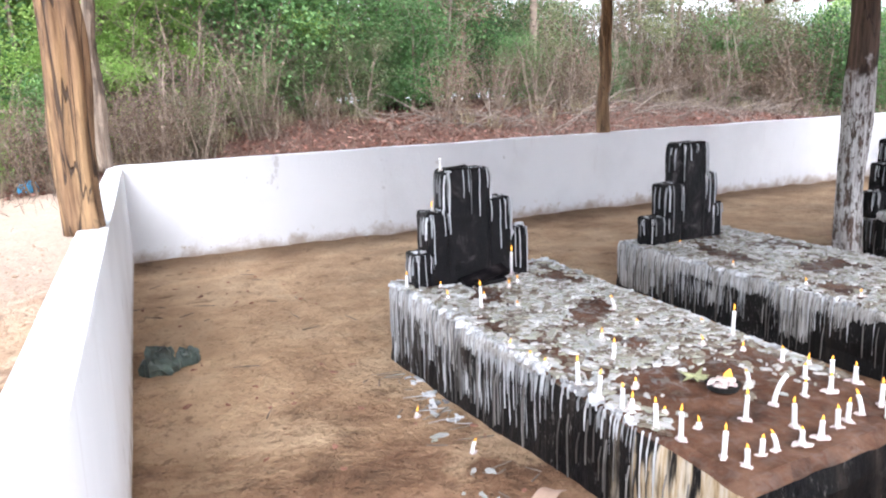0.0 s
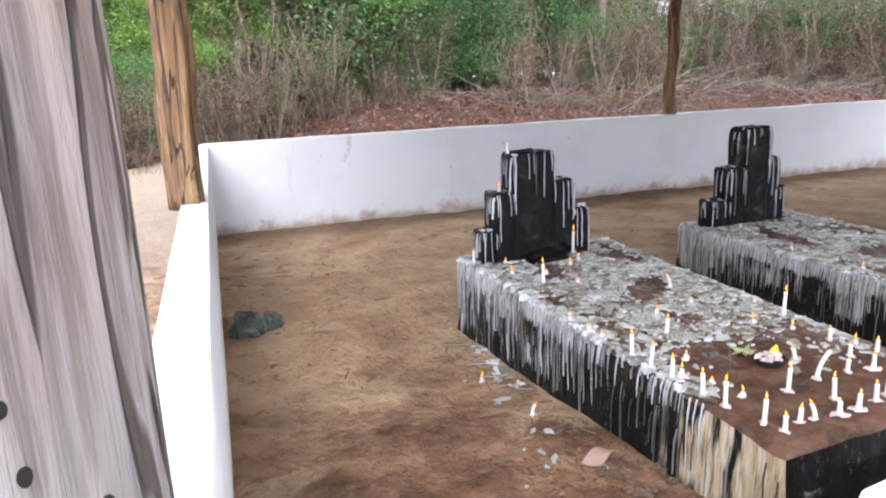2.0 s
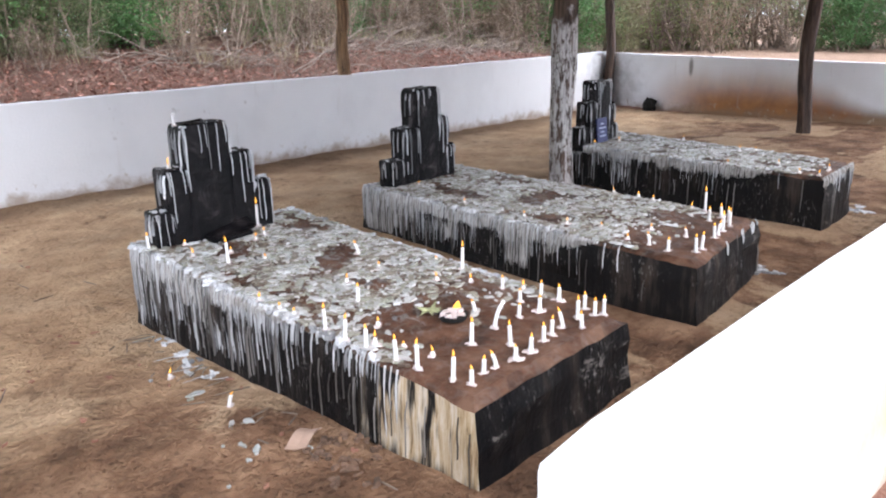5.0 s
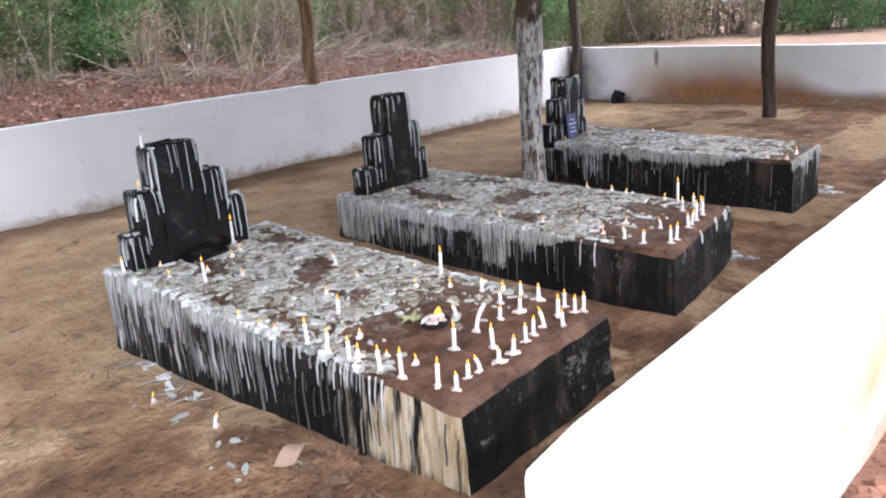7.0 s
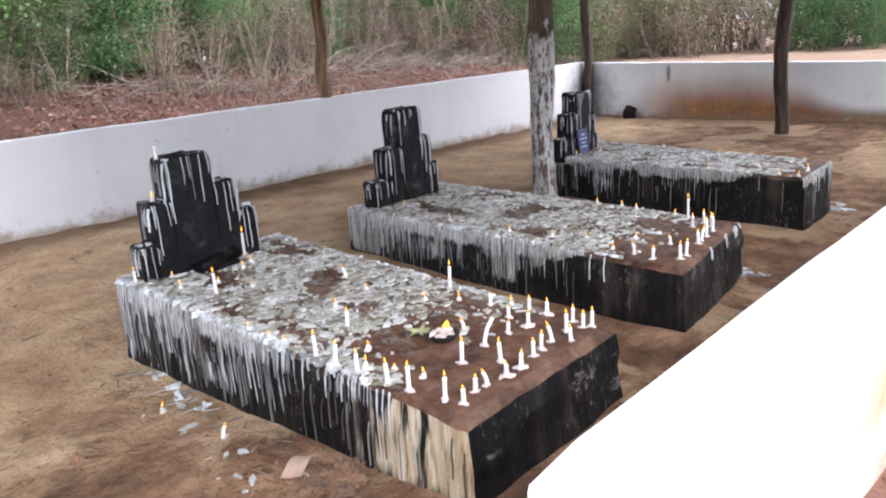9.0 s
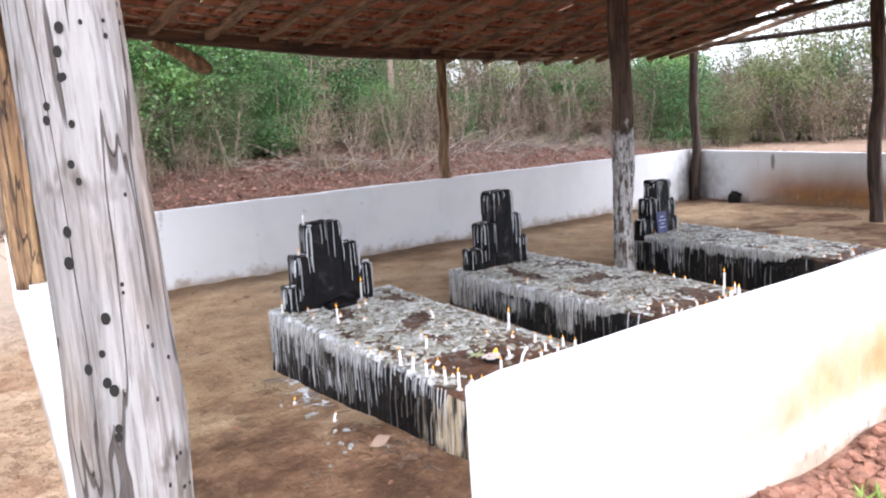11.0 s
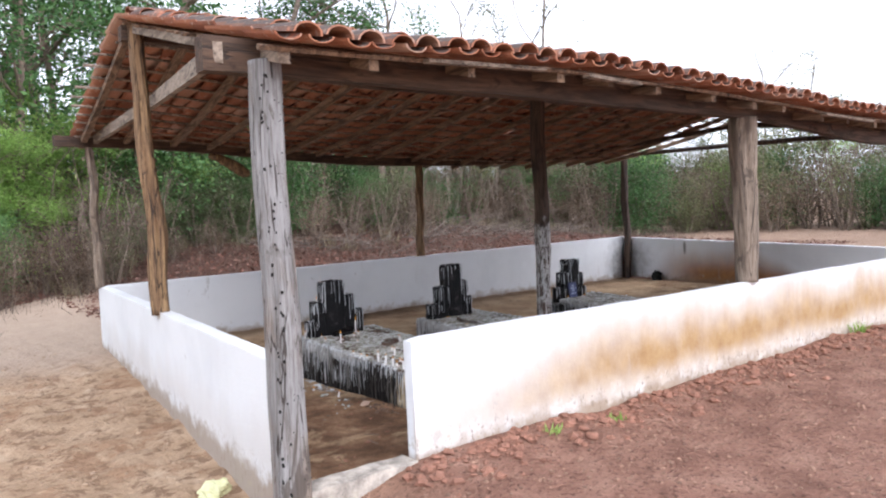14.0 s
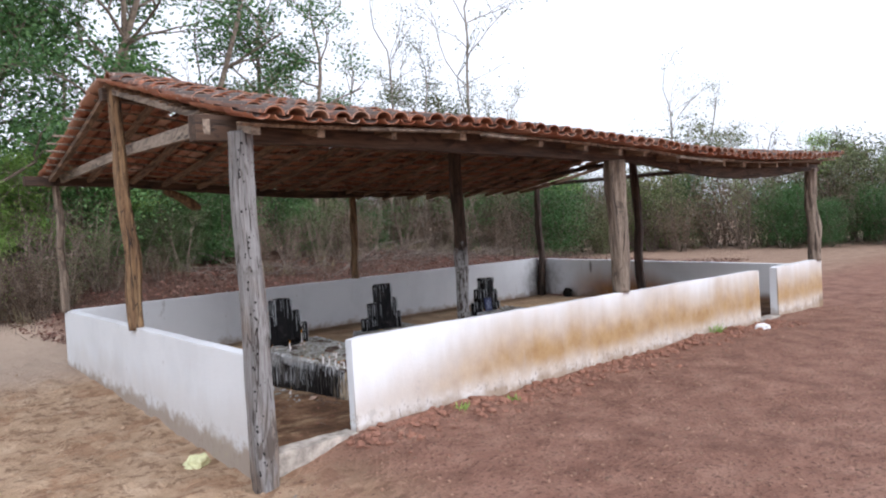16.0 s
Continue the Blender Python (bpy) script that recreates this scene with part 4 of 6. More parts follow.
# ---- tombs ----
class Tomb:
    """A low grave block with four corners on the plan and a top that may rise towards the head."""

    def __init__(self, nl, nr, fl, fr, zn, zf):
        self.c, self.zn, self.zf = [Vector(p) for p in (nl, nr, fl, fr)], zn, zf

    def at(self, u, v):
        nl, nr, fl, fr = self.c
        p = nl.lerp(nr, u).lerp(fl.lerp(fr, u), v)
        return Vector((p.x, p.y, self.zn + (self.zf - self.zn) * v))

    def height(self, x, y):
        v = (y - self.c[0].y) / (self.c[2].y - self.c[0].y)
        return self.zn + (self.zf - self.zn) * v


def tomb_body(t, seed):
    m = Mesh()
    nu, nv = 22, 50
    for j in range(nv + 1):
        for i in range(nu + 1):
            u, v = i / nu, j / nv
            p = t.at(u, v)
            e = min(u, 1 - u) * 0.87
            f = min(v, 1 - v) * 2.1
            edge = min(e, f)
            p.z += 0.008 * noise.noise((p.x * 5, p.y * 5, seed)) + 0.006 * noise.noise((p.x * 14, p.y * 14, seed)) - (0.022 if edge < 0.001 else 0.0)
            if edge < 0.001:
                p.x += 0.009 * noise.noise((p.x * 9, p.y * 9, seed + 3))
                p.y += 0.009 * noise.noise((p.x * 9, p.y * 9, seed + 7))
            m.v.append(tuple(p))
    w = nu + 1
    for j in range(nv):
        for i in range(nu):
            m.f.append((j * w + i, j * w + i + 1, (j + 1) * w + i + 1, (j + 1) * w + i))
    rim = [i for i in range(w)] + [j * w + nu for j in range(1, nv + 1)] + [nv * w + i for i in range(nu - 1, -1, -1)] + [j * w for j in range(nv - 1, 0, -1)]
    mid = t.at(0.5, 0.5)
    prev = rim
    for lvl in (0.75, 0.5, 0.25, -0.1):
        o = len(m.v)
        for e in rim:
            x, y, z = m.v[e]
            out = (Vector((x, y)) - Vector((mid.x, mid.y))).normalized()
            b = 0.012 + 0.015 * noise.noise((x * 4, y * 4, lvl * 3 + seed)) + (0.02 if lvl < 0 else 0)
            m.v.append((x + out.x * b, y + out.y * b, z * lvl if lvl > 0 else -0.05))
        cur = list(range(o, o + len(rim)))
        for i in range(len(rim)):
            j = (i + 1) % len(rim)
            m.f.append((prev[j], prev[i], cur[i], cur[j]))
        prev = cur
    return m


def drip(m, p, out, length, width, thick, rng):
    """One run of wax down a face from p; out is the way the face looks."""
    side = Vector((-out.y, out.x, 0))
    n = max(3, int(length / 0.05))
    o = len(m.v)
    wob = 0.0
    for i in range(n + 1):
        t = i / n
        wob += rng.uniform(-0.0028, 0.0028)
        w = width * (1 - 0.40 * t) * (rng.uniform(0.65, 1.3) if i < n else 0.5) / 2
        h = thick * (0.8 + 0.5 * rng.random()) * (1.25 if i == n - 1 else 1.0)
        c = p + side * wob - Vector((0, 0, length * t)) + out * (0.010 if i else 0.0)
        for s, q in ((-1, -0.004), (-0.5, 0.8 * h), (0.5, 0.8 * h), (1, -0.004)):
            m.v.append(tuple(c + side * (s * w) + out * q))
    for i in range(n):
        for k in range(3):
            a = o + i * 4 + k
            m.f.append((a, a + 1, a + 5, a + 4))
    e = o + n * 4
    m.f.append((e, e + 1, e + 2, e + 3))


def flake(m, c, r, h, rng, up=Vector((0, 0, 1)), sx=1.0):
    """A thin ragged crust of spilt wax."""
    n = rng.randint(8, 13)
    a0, turn = rng.uniform(0, 6.28), rng.uniform(0, 6.28)
    ct, st = math.cos(turn), math.sin(turn)
    long = sx * rng.uniform(1.0, 1.9)
    rim = []
    lobe = rng.uniform(0, 6.28)
    for k in range(n):
        th = a0 + 2 * math.pi * (k + rng.uniform(-0.3, 0.3)) / n
        q = r * (rng.uniform(0.45, 1.15) + 0.3 * math.sin(2.0 * th + lobe))
        x, y = math.cos(th) * q * long, math.sin(th) * q / math.sqrt(long)
        rim.append((x * ct - y * st, x * st + y * ct))
    o = len(m.v)
    tilt = (rng.uniform(-0.09, 0.09), rng.uniform(-0.09, 0.09))
    m.v.append((c.x, c.y, c.z + h * rng.uniform(0.4, 1.3)))
    for x, y in rim:
        m.v.append((c.x + x * 0.86, c.y + y * 0.86, c.z + h * rng.uniform(0.6, 1.2) + x * tilt[0] + y * tilt[1]))
    for x, y in rim:
        m.v.append((c.x + x, c.y + y, c.z - 0.004))
    for k in range(n):
        j = (k + 1) % n
        m.f.append((o, o + 1 + k, o + 1 + j))
        m.f.append((o + 1 + k, o + 1 + n + k, o + 1 + n + j, o + 1 + j))


def tomb(t, seed, label, left_drips, flakes, bare, wide=0.010, reach=1.0, end_drips=0, apron=0.3):
    rng = random.Random(seed)
    e = empty("tomb", pose(*t.at(0.5, 0.5).xy, 0), label, "tomb", "candle-lit tombs")
    body = part("grave_block", tomb_body(t, seed), M_TOMB, e)
    body.matrix_parent_inverse = e.matrix_world.inverted()
    d, ap = Mesh(), Mesh()
    # runs down the long side that faces the open earth, then the others
    edges = (((0, 0), (0, 1), left_drips), ((1, 1), (1, 0), left_drips // 2), ((1, 0), (0, 0), end_drips), ((0, 1), (1, 1), left_drips // 3))
    for (ua, va), (ub, vb), count in edges:
        pa, pb = t.at(ua, va), t.at(ub, vb)
        out = (pb - pa).cross(Vector((0, 0, 1))).normalized() * -1
        mid = t.at(0.5, 0.5)
        if (pa.lerp(pb, 0.5) - mid).dot(out) < 0:
            out = -out
        out.z = 0
        out.normalize()
        length = (pb - pa).length
        # a closed apron of wax under the edge, with a ragged fringe
        cols = int(length / 0.0045)
        for c in range(cols if count > 10 else 0):
            s = (c + rng.random()) / cols
            v = va + (vb - va) * s
            where = ease(v, 0.05 + bare * 0.35, 0.25 + bare * 0.6) if ua == ub else 0.75
            deep = apron * where * (0.55 + 1.3 * max(0.0, noise.noise((s * length * 2.3, seed * 3.1, ua)) + 0.28) + 0.55 * noise.noise((s * length * 11, seed, 5)))
            if deep < 0.04:
                continue
            p = t.at(ua + (ub - ua) * s, v)
            ln = p.z * min(0.95, deep * rng.uniform(0.75, 1.15))
            p.z += rng.uniform(-0.008, 0.004)
            drip(ap, p - out * 0.005, out, ln, rng.uniform(0.004, 0.0075), rng.uniform(0.004, 0.009), rng)
        # single runs that reach further down
        k = 0
        while k < count:
            s = rng.random()
            v = va + (vb - va) * s
            dense = 0.05 + 0.95 * ease(v, 0.10, 0.5) if ua == ub else 0.7
            dense *= 0.45 + 1.1 * max(0, noise.noise((s * 7, seed, 1)) + 0.4)
            if rng.random() > dense:
                continue
            base = rng.gauss(0.66 if v > 0.45 else 0.5, 0.25) * reach
            for r in range(rng.randint(1, 4)):
                k += 1
                s2 = min(0.995, max(0.005, s + rng.gauss(0, 0.022)))
                p = t.at(ua + (ub - ua) * s2, va + (vb - va) * s2)
                ln = p.z * min(0.99, max(0.08, base + rng.gauss(0, 0.16)))
                p.z += rng.uniform(-0.012, 0.006)
                drip(d, p - out * 0.002, out, ln, rng.choice((0.0012, 0.0016, 0.002, 0.0028, wide * 0.5)), rng.uniform(0.003, 0.007), rng)
            if v < 0.2:
                continue
            # the lip from which they run
            c = t.at(ua + (ub - ua) * s, v)
            flake(d, c - out * 0.012 + Vector((0, 0, -0.004)), rng.uniform(0.012, 0.026), rng.uniform(0.006, 0.014), rng)
    apr = part("wax_apron", ap, M_APRON, e, "thick ragged apron of grey wax under the edge")
    tagged(apr, kind="stuff")
    apr.matrix_parent_inverse = e.matrix_world.inverted()
    dr = part("wax_coat", d, M_DRIP, e, "grey-white runs of old candle wax")
    tagged(dr, kind="stuff")
    dr.matrix_parent_inverse = e.matrix_world.inverted()
    # thin old streaks that run to the ground
    od = Mesh()
    for (ua, va), (ub, vb), count in edges:
        pa, pb = t.at(ua, va), t.at(ub, vb)
        out = (pb - pa).cross(Vector((0, 0, 1)))
        if (pa.lerp(pb, 0.5) - t.at(0.5, 0.5)).dot(out) < 0:
            out = -out
        out.z = 0
        out.normalize()
        for k in range(count // 3):
            s = rng.random()
            if ua == ub and va + (vb - va) * s < 0.24 and rng.random() < 0.75:
                continue
            p = t.at(ua + (ub - ua) * s, va + (vb - va) * s)
            start = rng.uniform(0.0, 0.45)
            ln = p.z * min(0.98 - start, rng.uniform(0.3, 1.0))
            p.z *= 1 - start
            drip(od, p + out * (0.001 + 0.014 * min(1.0, start * 4)), out, ln, rng.choice((0.002, 0.0025, 0.004)), rng.uniform(0.0015, 0.003), rng)
    old = part("old_wax_coat", od, M_OLDDRIP, e, "thin brown-grey streaks of old wax")
    tagged(old, kind="stuff")
    old.matrix_parent_inverse = e.matrix_world.inverted()
    f = Mesh()
    k = 0
    while k < flakes:
        u, v = rng.uniform(0.015, 0.985), rng.uniform(0.01, 0.99)
        dens = ease(v, 0.02 + bare * 0.15, 0.1 + bare * 0.5) * (0.35 + noise.noise((u * 5, v * 9, seed)) * 1.4 + 0.25)
        if min(u, 1 - u) < 0.09 and v > 0.15:
            dens += 0.5
        if rng.random() > dens:
            continue
        k += 1
        flake(f, t.at(u, v) + Vector((0, 0, 0.004)), rng.choice((0.006, 0.008, 0.011, 0.015, 0.020, 0.027)), rng.uniform(0.001, 0.006), rng)
    fl = part("wax_crust", f, M_FLAKE, e, "crust of grey flaking candle wax")
    tagged(fl, kind="stuff")
    fl.matrix_parent_inverse = e.matrix_world.inverted()
    return e


def column(m, x0, x1, y0, y1, z0, z1, seed):
    """A block with rounded shoulders, front at y0."""
    cx, cy = (x0 + x1) / 2, (y0 + y1) / 2
    prof = [(q / 14 * 0.94, 1.0) for q in range(15)] + [(0.965, 0.985), (0.985, 0.95), (0.997, 0.86), (1.0, 0.5)]
    ringn = 40
    o = len(m.v)
    for t, s in prof:
        zz = z0 + (z1 - z0) * t
        for k in range(ringn):
            z = zz
            th = 2 * math.pi * k / ringn
            c, q = math.cos(th), math.sin(th)
            p = 0.30
            ux, uy = math.copysign(abs(c) ** p, c), math.copysign(abs(q) ** p, q)
            b = 1 + 0.05 * noise.noise((ux * 2 + seed, uy * 2, z * 9)) + 0.035 * noise.noise((ux * 6 + seed, uy * 6, z * 26))
            z += (0.016 * noise.noise((ux * 3, uy * 3, seed)) if t > 0.95 else 0.0)
            m.v.append((cx + ux * (x1 - x0) / 2 * s * b, cy + uy * (y1 - y0) / 2 * s * b, z))
    for i in range(len(prof) - 1):
        for k in range(ringn):
            a, b = o + i * ringn + k, o + i * ringn + (k + 1) % ringn
            m.f.append((a, b, b + ringn, a + ringn))
    m.f.append(tuple(o + (len(prof) - 1) * ringn + k for k in range(ringn)))


def headstone(x, y, z, width, top, depth, turn, seed, label, cols):
    """A stepped headstone; cols holds left edge, right edge and height of each step as shares of width and height."""
    e = empty("headstone", pose(x, y, z, 0, 0, turn), label, "headstone", "stepped headstones")
    d = Mesh()
    rng = random.Random(seed)
    hh = top - z
    for i, (a, b, h) in enumerate(cols):
        dd = depth * (1.0 - 0.10 * abs(i - len(cols) // 2))
        m = Mesh()
        column(m, (a - 0.5) * width, (b - 0.5) * width, -dd / 2, dd / 2, -0.04, hh * h, seed + i)
        part("stone_step", m, M_SOOT, e, smooth=True)
        # single runs from the crown, most of them near the outer edges
        for k in range(int(3 + (b - a) * 16)):
            px = a + 0.012 + (b - a - 0.024) * (rng.random() if rng.random() < 0.55 else rng.choice((0.05, 0.95)) + rng.uniform(-0.05, 0.05))
            ln = hh * min(h * 0.92, rng.choice((0.08, 0.14, 0.22, 0.34, 0.5)) * rng.uniform(0.7, 1.3))
            drip(d, Vector(((px - 0.5) * width, -dd / 2 * 0.97, hh * h * 0.985)), Vector((0, -1, 0)), ln, rng.choice((0.0014, 0.002, 0.0026, 0.004)), rng.uniform(0.003, 0.006), rng)
        for k in range(3):
            px = (a + 0.02 if rng.random() < 0.7 else b - 0.02) + rng.uniform(-0.012, 0.012)
            drip(d, Vector(((px - 0.5) * width, -dd / 2 * 0.975, hh * h * 0.985)), Vector((0, -1, 0)), hh * h * rng.uniform(0.15, 0.45), rng.uniform(0.006, 0.011), 0.004, rng)
        for sgn in (-1, 1):
            for k in range(4):
                py = rng.uniform(-0.45, 0.3) * dd
                xe = (a - 0.5) * width if sgn < 0 else (b - 0.5) * width
                drip(d, Vector((xe * 1.0 - sgn * 0.003, py, hh * h * 0.95)), Vector((sgn, 0, 0)), hh * rng.uniform(0.05, 0.3), rng.choice((0.003, 0.005, 0.008)), 0.006, rng)
        for k in range(9):
            c = Vector(((rng.choice((a + 0.03, b - 0.03, rng.uniform(a + 0.03, b - 0.03))) - 0.5) * width, rng.uniform(-0.4, 0.2) * dd, hh * h * 0.98))
            flake(d, c, rng.uniform(0.008, 0.018), rng.uniform(0.004, 0.016), rng)
    tagged(part("wax_coat", d, M_DRIP, e, "white and grey wax runs"), kind="stuff")
    return e


T1 = Tomb((1.145, 0.90), (2.035, 0.925), (1.08, 3.03), (2.0, 3.05), 0.28, 0.40)
T2 = Tomb((2.735, 0.99), (3.69, 1.115), (2.96, 3.56), (3.93, 3.63), 0.303, 0.303)
T3 = Tomb((4.79, 1.14), (5.46, 1.17), (5.06, 3.32), (5.92, 3.33), 0.347, 0.345)
tomb(T1, 1, "long sooty grave block crusted with wax, bare brown at its foot", 270, 3000, 0.8, 0.008, 0.9, 0, 0.34)
tomb(T2, 2, "long sooty grave block thick with grey candle wax", 190, 3200, 0.3, 0.009, 0.9, 8, 0.62)
tomb(T3, 3, "black grave block edged with white wax runs", 120, 3000, 0.1, 0.007, 0.62, 22, 0.24)
headstone(1.455, 2.92, 0.385, 0.62, 0.95, 0.17, -2, 11, "black stepped headstone streaked with white wax", ((0.0, 0.15, 0.30), (0.11, 0.30, 0.64), (0.27, 0.66, 1.0), (0.64, 0.85, 0.72), (0.83, 1.0, 0.45)))
headstone(3.34, 3.40, 0.30, 0.66, 0.945, 0.17, 3, 12, "tall black stepped headstone with thin wax runs", ((0.0, 0.25, 0.28), (0.2, 0.42, 0.60), (0.38, 0.74, 1.0), (0.70, 0.88, 0.68), (0.84, 1.0, 0.35)))
headstone(5.29, 3.21, 0.34, 0.56, 0.865, 0.16, 2, 13, "black stepped headstone with a dark blue card before it", ((0.0, 0.28, 0.30), (0.16, 0.36, 0.68), (0.33, 0.75, 1.0), (0.70, 0.90, 0.62), (0.82, 1.0, 0.28)))

# dark niche slab leaning before the first headstone
m = Mesh()
m.bar((1.36, 2.79, 0.40), (1.60, 2.80, 0.445), 0.07, 0.022, (0, -0.5, 1))
m.bar((1.40, 2.76, 0.398), (1.56, 2.745, 0.412), 0.05, 0.018)
solid("broken_slab", m, M_SOOT, "broken sooty slab lying before a headstone", "stone slab")
# dark blue card on the third tomb
m = Mesh()
m.bar((5.25, 3.095, 0.355), (5.25, 3.115, 0.56), 0.15, 0.012, (0, 1, 0))
card = solid("votive_card", m, M_NAVY, "dark blue printed card leaning on a headstone", "card")
m = Mesh()
for i, w in enumerate((0.09, 0.06, 0.10, 0.05)):
    z = 0.41 + 0.034 * i
    y = 3.095 + 0.02 * (z - 0.355) / 0.205 - 0.0085
    m.bar((5.25 - w / 2, y, z), (5.25 + w / 2, y, z), 0.003, 0.011)
part("print", m, plain("pale_print", (0.35, 0.40, 0.55)), card, "pale illegible print")


# ---- candles ----
def candle_template(height, seed, lit=True, bent=0.0, blob=False):
    rng = random.Random(seed)
    e = empty("candle", pose(0, 0, -50), "thin white burning candle stuck in its own wax", "candle", "votive candles")
    m = Mesh()
    n = 7
    pts = [(bent * (i / n) ** 2 + 0.0015 * noise.noise((i, seed, 0)), 0.001 * noise.noise((i, 0, seed)), -0.004 + height * i / n - abs(bent) * 0.3 * (i / n) ** 3) for i in range(n + 1)]
    r = 0.0072
    rad = [r * (1.0 + (0.7 * (1 - i / n) ** 3 if blob else 0.25 * (1 - i / n) ** 5)) for i in range(n + 1)]
    m.tube(pts, rad, 10, 0.12, seed=seed)
    stick = part("wax_stick", m, M_CANDLE, e, smooth=True)
    top = Vector(pts[-1])
    w = Mesh()
    w.tube([tuple(top), tuple(top + Vector((0.001, 0, 0.008)))], [0.0012, 0.001], 5)
    part("wick", w, M_WICK, stick, "burnt black wick")
    if lit:
        fm = Mesh()
        lean = rng.uniform(-0.004, 0.008)
        prof = ((0.0, 0.0012), (0.004, 0.0032), (0.008, 0.0040), (0.014, 0.0033), (0.021, 0.0018), (0.028, 0.0005))
        fm.tube([(top.x + lean * (z / 0.03) ** 2 * 1.3, top.y, top.z + 0.004 + z) for z, _ in prof], [q for _, q in prof], 8)
        part("flame", fm, M_FLAME, stick, "small yellow flame", smooth=True)
    pm = Mesh()
    flake(pm, Vector((0, 0, 0.002)), 0.017 if not blob else 0.024, 0.005, rng)
    part("wax_pool", pm, M_POOL, e, "pinkish white pool of spilt wax")
    return e


KINDS = [candle_template(0.10, 1), candle_template(0.10, 2, bent=0.012), candle_template(0.10, 3, blob=True),
         candle_template(0.03, 4, blob=True), candle_template(0.10, 5, bent=-0.04, lit=False), candle_template(0.022, 6), candle_template(0.10, 7, lit=False)]


def candles(t, spots, seed):
    rng = random.Random(seed)
    for x, y, h in spots:
        if h < 0.05:
            k, base = rng.choice((KINDS[3], KINDS[5])), 0.03
        else:
            k, base = rng.choice((KINDS[0], KINDS[0], KINDS[1], KINDS[2] if h < 0.085 else KINDS[0])), 0.10
        z = t.height(x, y) if t else ground_z(x, y)
        s = max(0.45, 0.72 * h / base)
        copy_thing(k, pose(x, y, z + 0.003, rng.uniform(-3, 3), rng.uniform(-3, 3), rng.uniform(0, 360)) @ Matrix.Diagonal((1, 1, s, 1)))


candles(T1, ((1.11, 2.90, .09), (1.19, 2.92, .095), (1.27, 2.47, .14), (1.40, 1.74, .085), (1.15, 1.62, .115), (1.15, 1.51, .11), (1.16, 1.41, .10),
             (1.17, 1.27, .105), (1.18, 1.18, .12), (1.28, 1.21, .035), (1.21, 1.05, .11), (1.23, .99, .07), (1.31, 1.01, .07), (1.37, 1.01, .07),
             (1.46, 1.0, .057), (1.54, 1.0, .075), (1.64, 1.02, .08), (1.70, 1.03, .085), (1.78, 1.04, .088), (1.83, .99, .073), (1.89, 1.05, .10), (1.98, 1.08, .08)), 21)
candles(T1, ((1.96, 1.02, .08), (1.99, 1.0, .09), (1.53, 1.08, .105), (1.44, 1.18, .115), (1.74, 1.21, .064), (1.84, 1.19, .076), (1.97, 1.28, .073),
             (1.98, 1.20, .078), (1.92, 1.44, .062), (1.97, 1.37, .037), (1.77, 2.18, .075), (1.97, 1.71, .14), (1.97, 1.87, .02), (1.79, 1.69, .035),
             (1.13, 2.01, .034), (1.14, 1.89, .023), (1.15, 1.81, .023), (1.20, 2.65, .04), (1.42, 2.41, .021), (1.20, 1.41, .04), (1.62, 2.72, .03), (1.54, 2.67, .03)), 22)
copy_thing(KINDS[4], pose(1.60, 1.21, T1.height(1.60, 1.21) + 0.003, 0, 0, 160) @ Matrix.Diagonal((1, 1, 1.15, 1)))
candles(T2, ((2.99, 2.63, .028), (3.66, 1.40, .16), (2.88, 1.31, .078), (2.84, 1.19, .076), (2.90, 1.08, .10), (2.96, 1.08, .10), (3.18, 1.12, .088),
             (3.24, 1.13, .089), (3.32, 1.14, .115), (3.52, 1.20, .095), (3.48, 1.29, .095), (2.96, 1.85, .028), (3.02, 1.67, .025), (2.90, 1.44, .029),
             (2.93, 2.12, .032), (3.68, 1.49, .034), (3.76, 1.88, .029), (3.74, 1.77, .025), (3.78, 2.07, .026), (3.13, 1.44, .025), (3.12, 1.24, .06), (3.20, 3.25, .02), (3.40, 1.18, .10), (3.44, 1.16, .11), (3.58, 1.27, .09)), 23)
candles(T1, ((1.26, 2.84, .02), (1.36, 2.60, .02), (1.31, 1.52, .025), (1.26, 1.33, .02), (1.50, 1.93, .03), (1.72, 1.98, .02), (1.88, 1.58, .03), (1.66, 1.36, .05), (1.86, 1.30, .06)), 26)
candles(T3, ((5.14, 3.10, .035), (5.36, 3.0, .04), (5.78, 2.62, .03), (5.44, 1.98, .045), (5.55, 1.90, .027), (5.10, 1.55, .033), (4.86, 1.32, .031),
             (4.84, 1.19, .034), (5.06, 1.2, .039), (4.90, 1.83, .025)), 24)
candles(None, ((0.88, 2.34, .04), (0.91, 1.93, .06)), 25)
for x, y, z, h in ((1.31, 2.90, 0.945, .06), (1.265, 2.92, 0.745, .025), (5.20, 3.19, 0.80, .02), (1.66, 2.84, 0.40, .12)):
    copy_thing(KINDS[6] if h == .06 else KINDS[0] if h > 0.03 else KINDS[5], pose(x, y, z, 2, -2, 40) @ Matrix.Diagonal((1, 1, h / (0.10 if h > 0.03 else 0.022), 1)))
for k in KINDS:
    for o in (*k.children_recursive, k):
        bpy.data.objects.remove(o)

# burning dish of wax on the first tomb
dz = T1.height(1.55, 1.37)
e = empty("oil_dish", pose(1.55, 1.37, dz + 0.004), "small dark dish with melted wax and a broad flame", "dish")
m = Mesh()
for i, (r, z) in enumerate(((0.05, 0.0), (0.058, 0.02), (0.052, 0.02), (0.045, 0.008))):
    m.v.extend([(r * math.cos(a), r * math.sin(a), z) for a in np.linspace(0, 2 * math.pi, 17)[:-1]])
for i in range(3):
    for k in range(16):
        m.f.append((i * 16 + k, i * 16 + (k + 1) % 16, i * 16 + 16 + (k + 1) % 16, i * 16 + 16 + k))
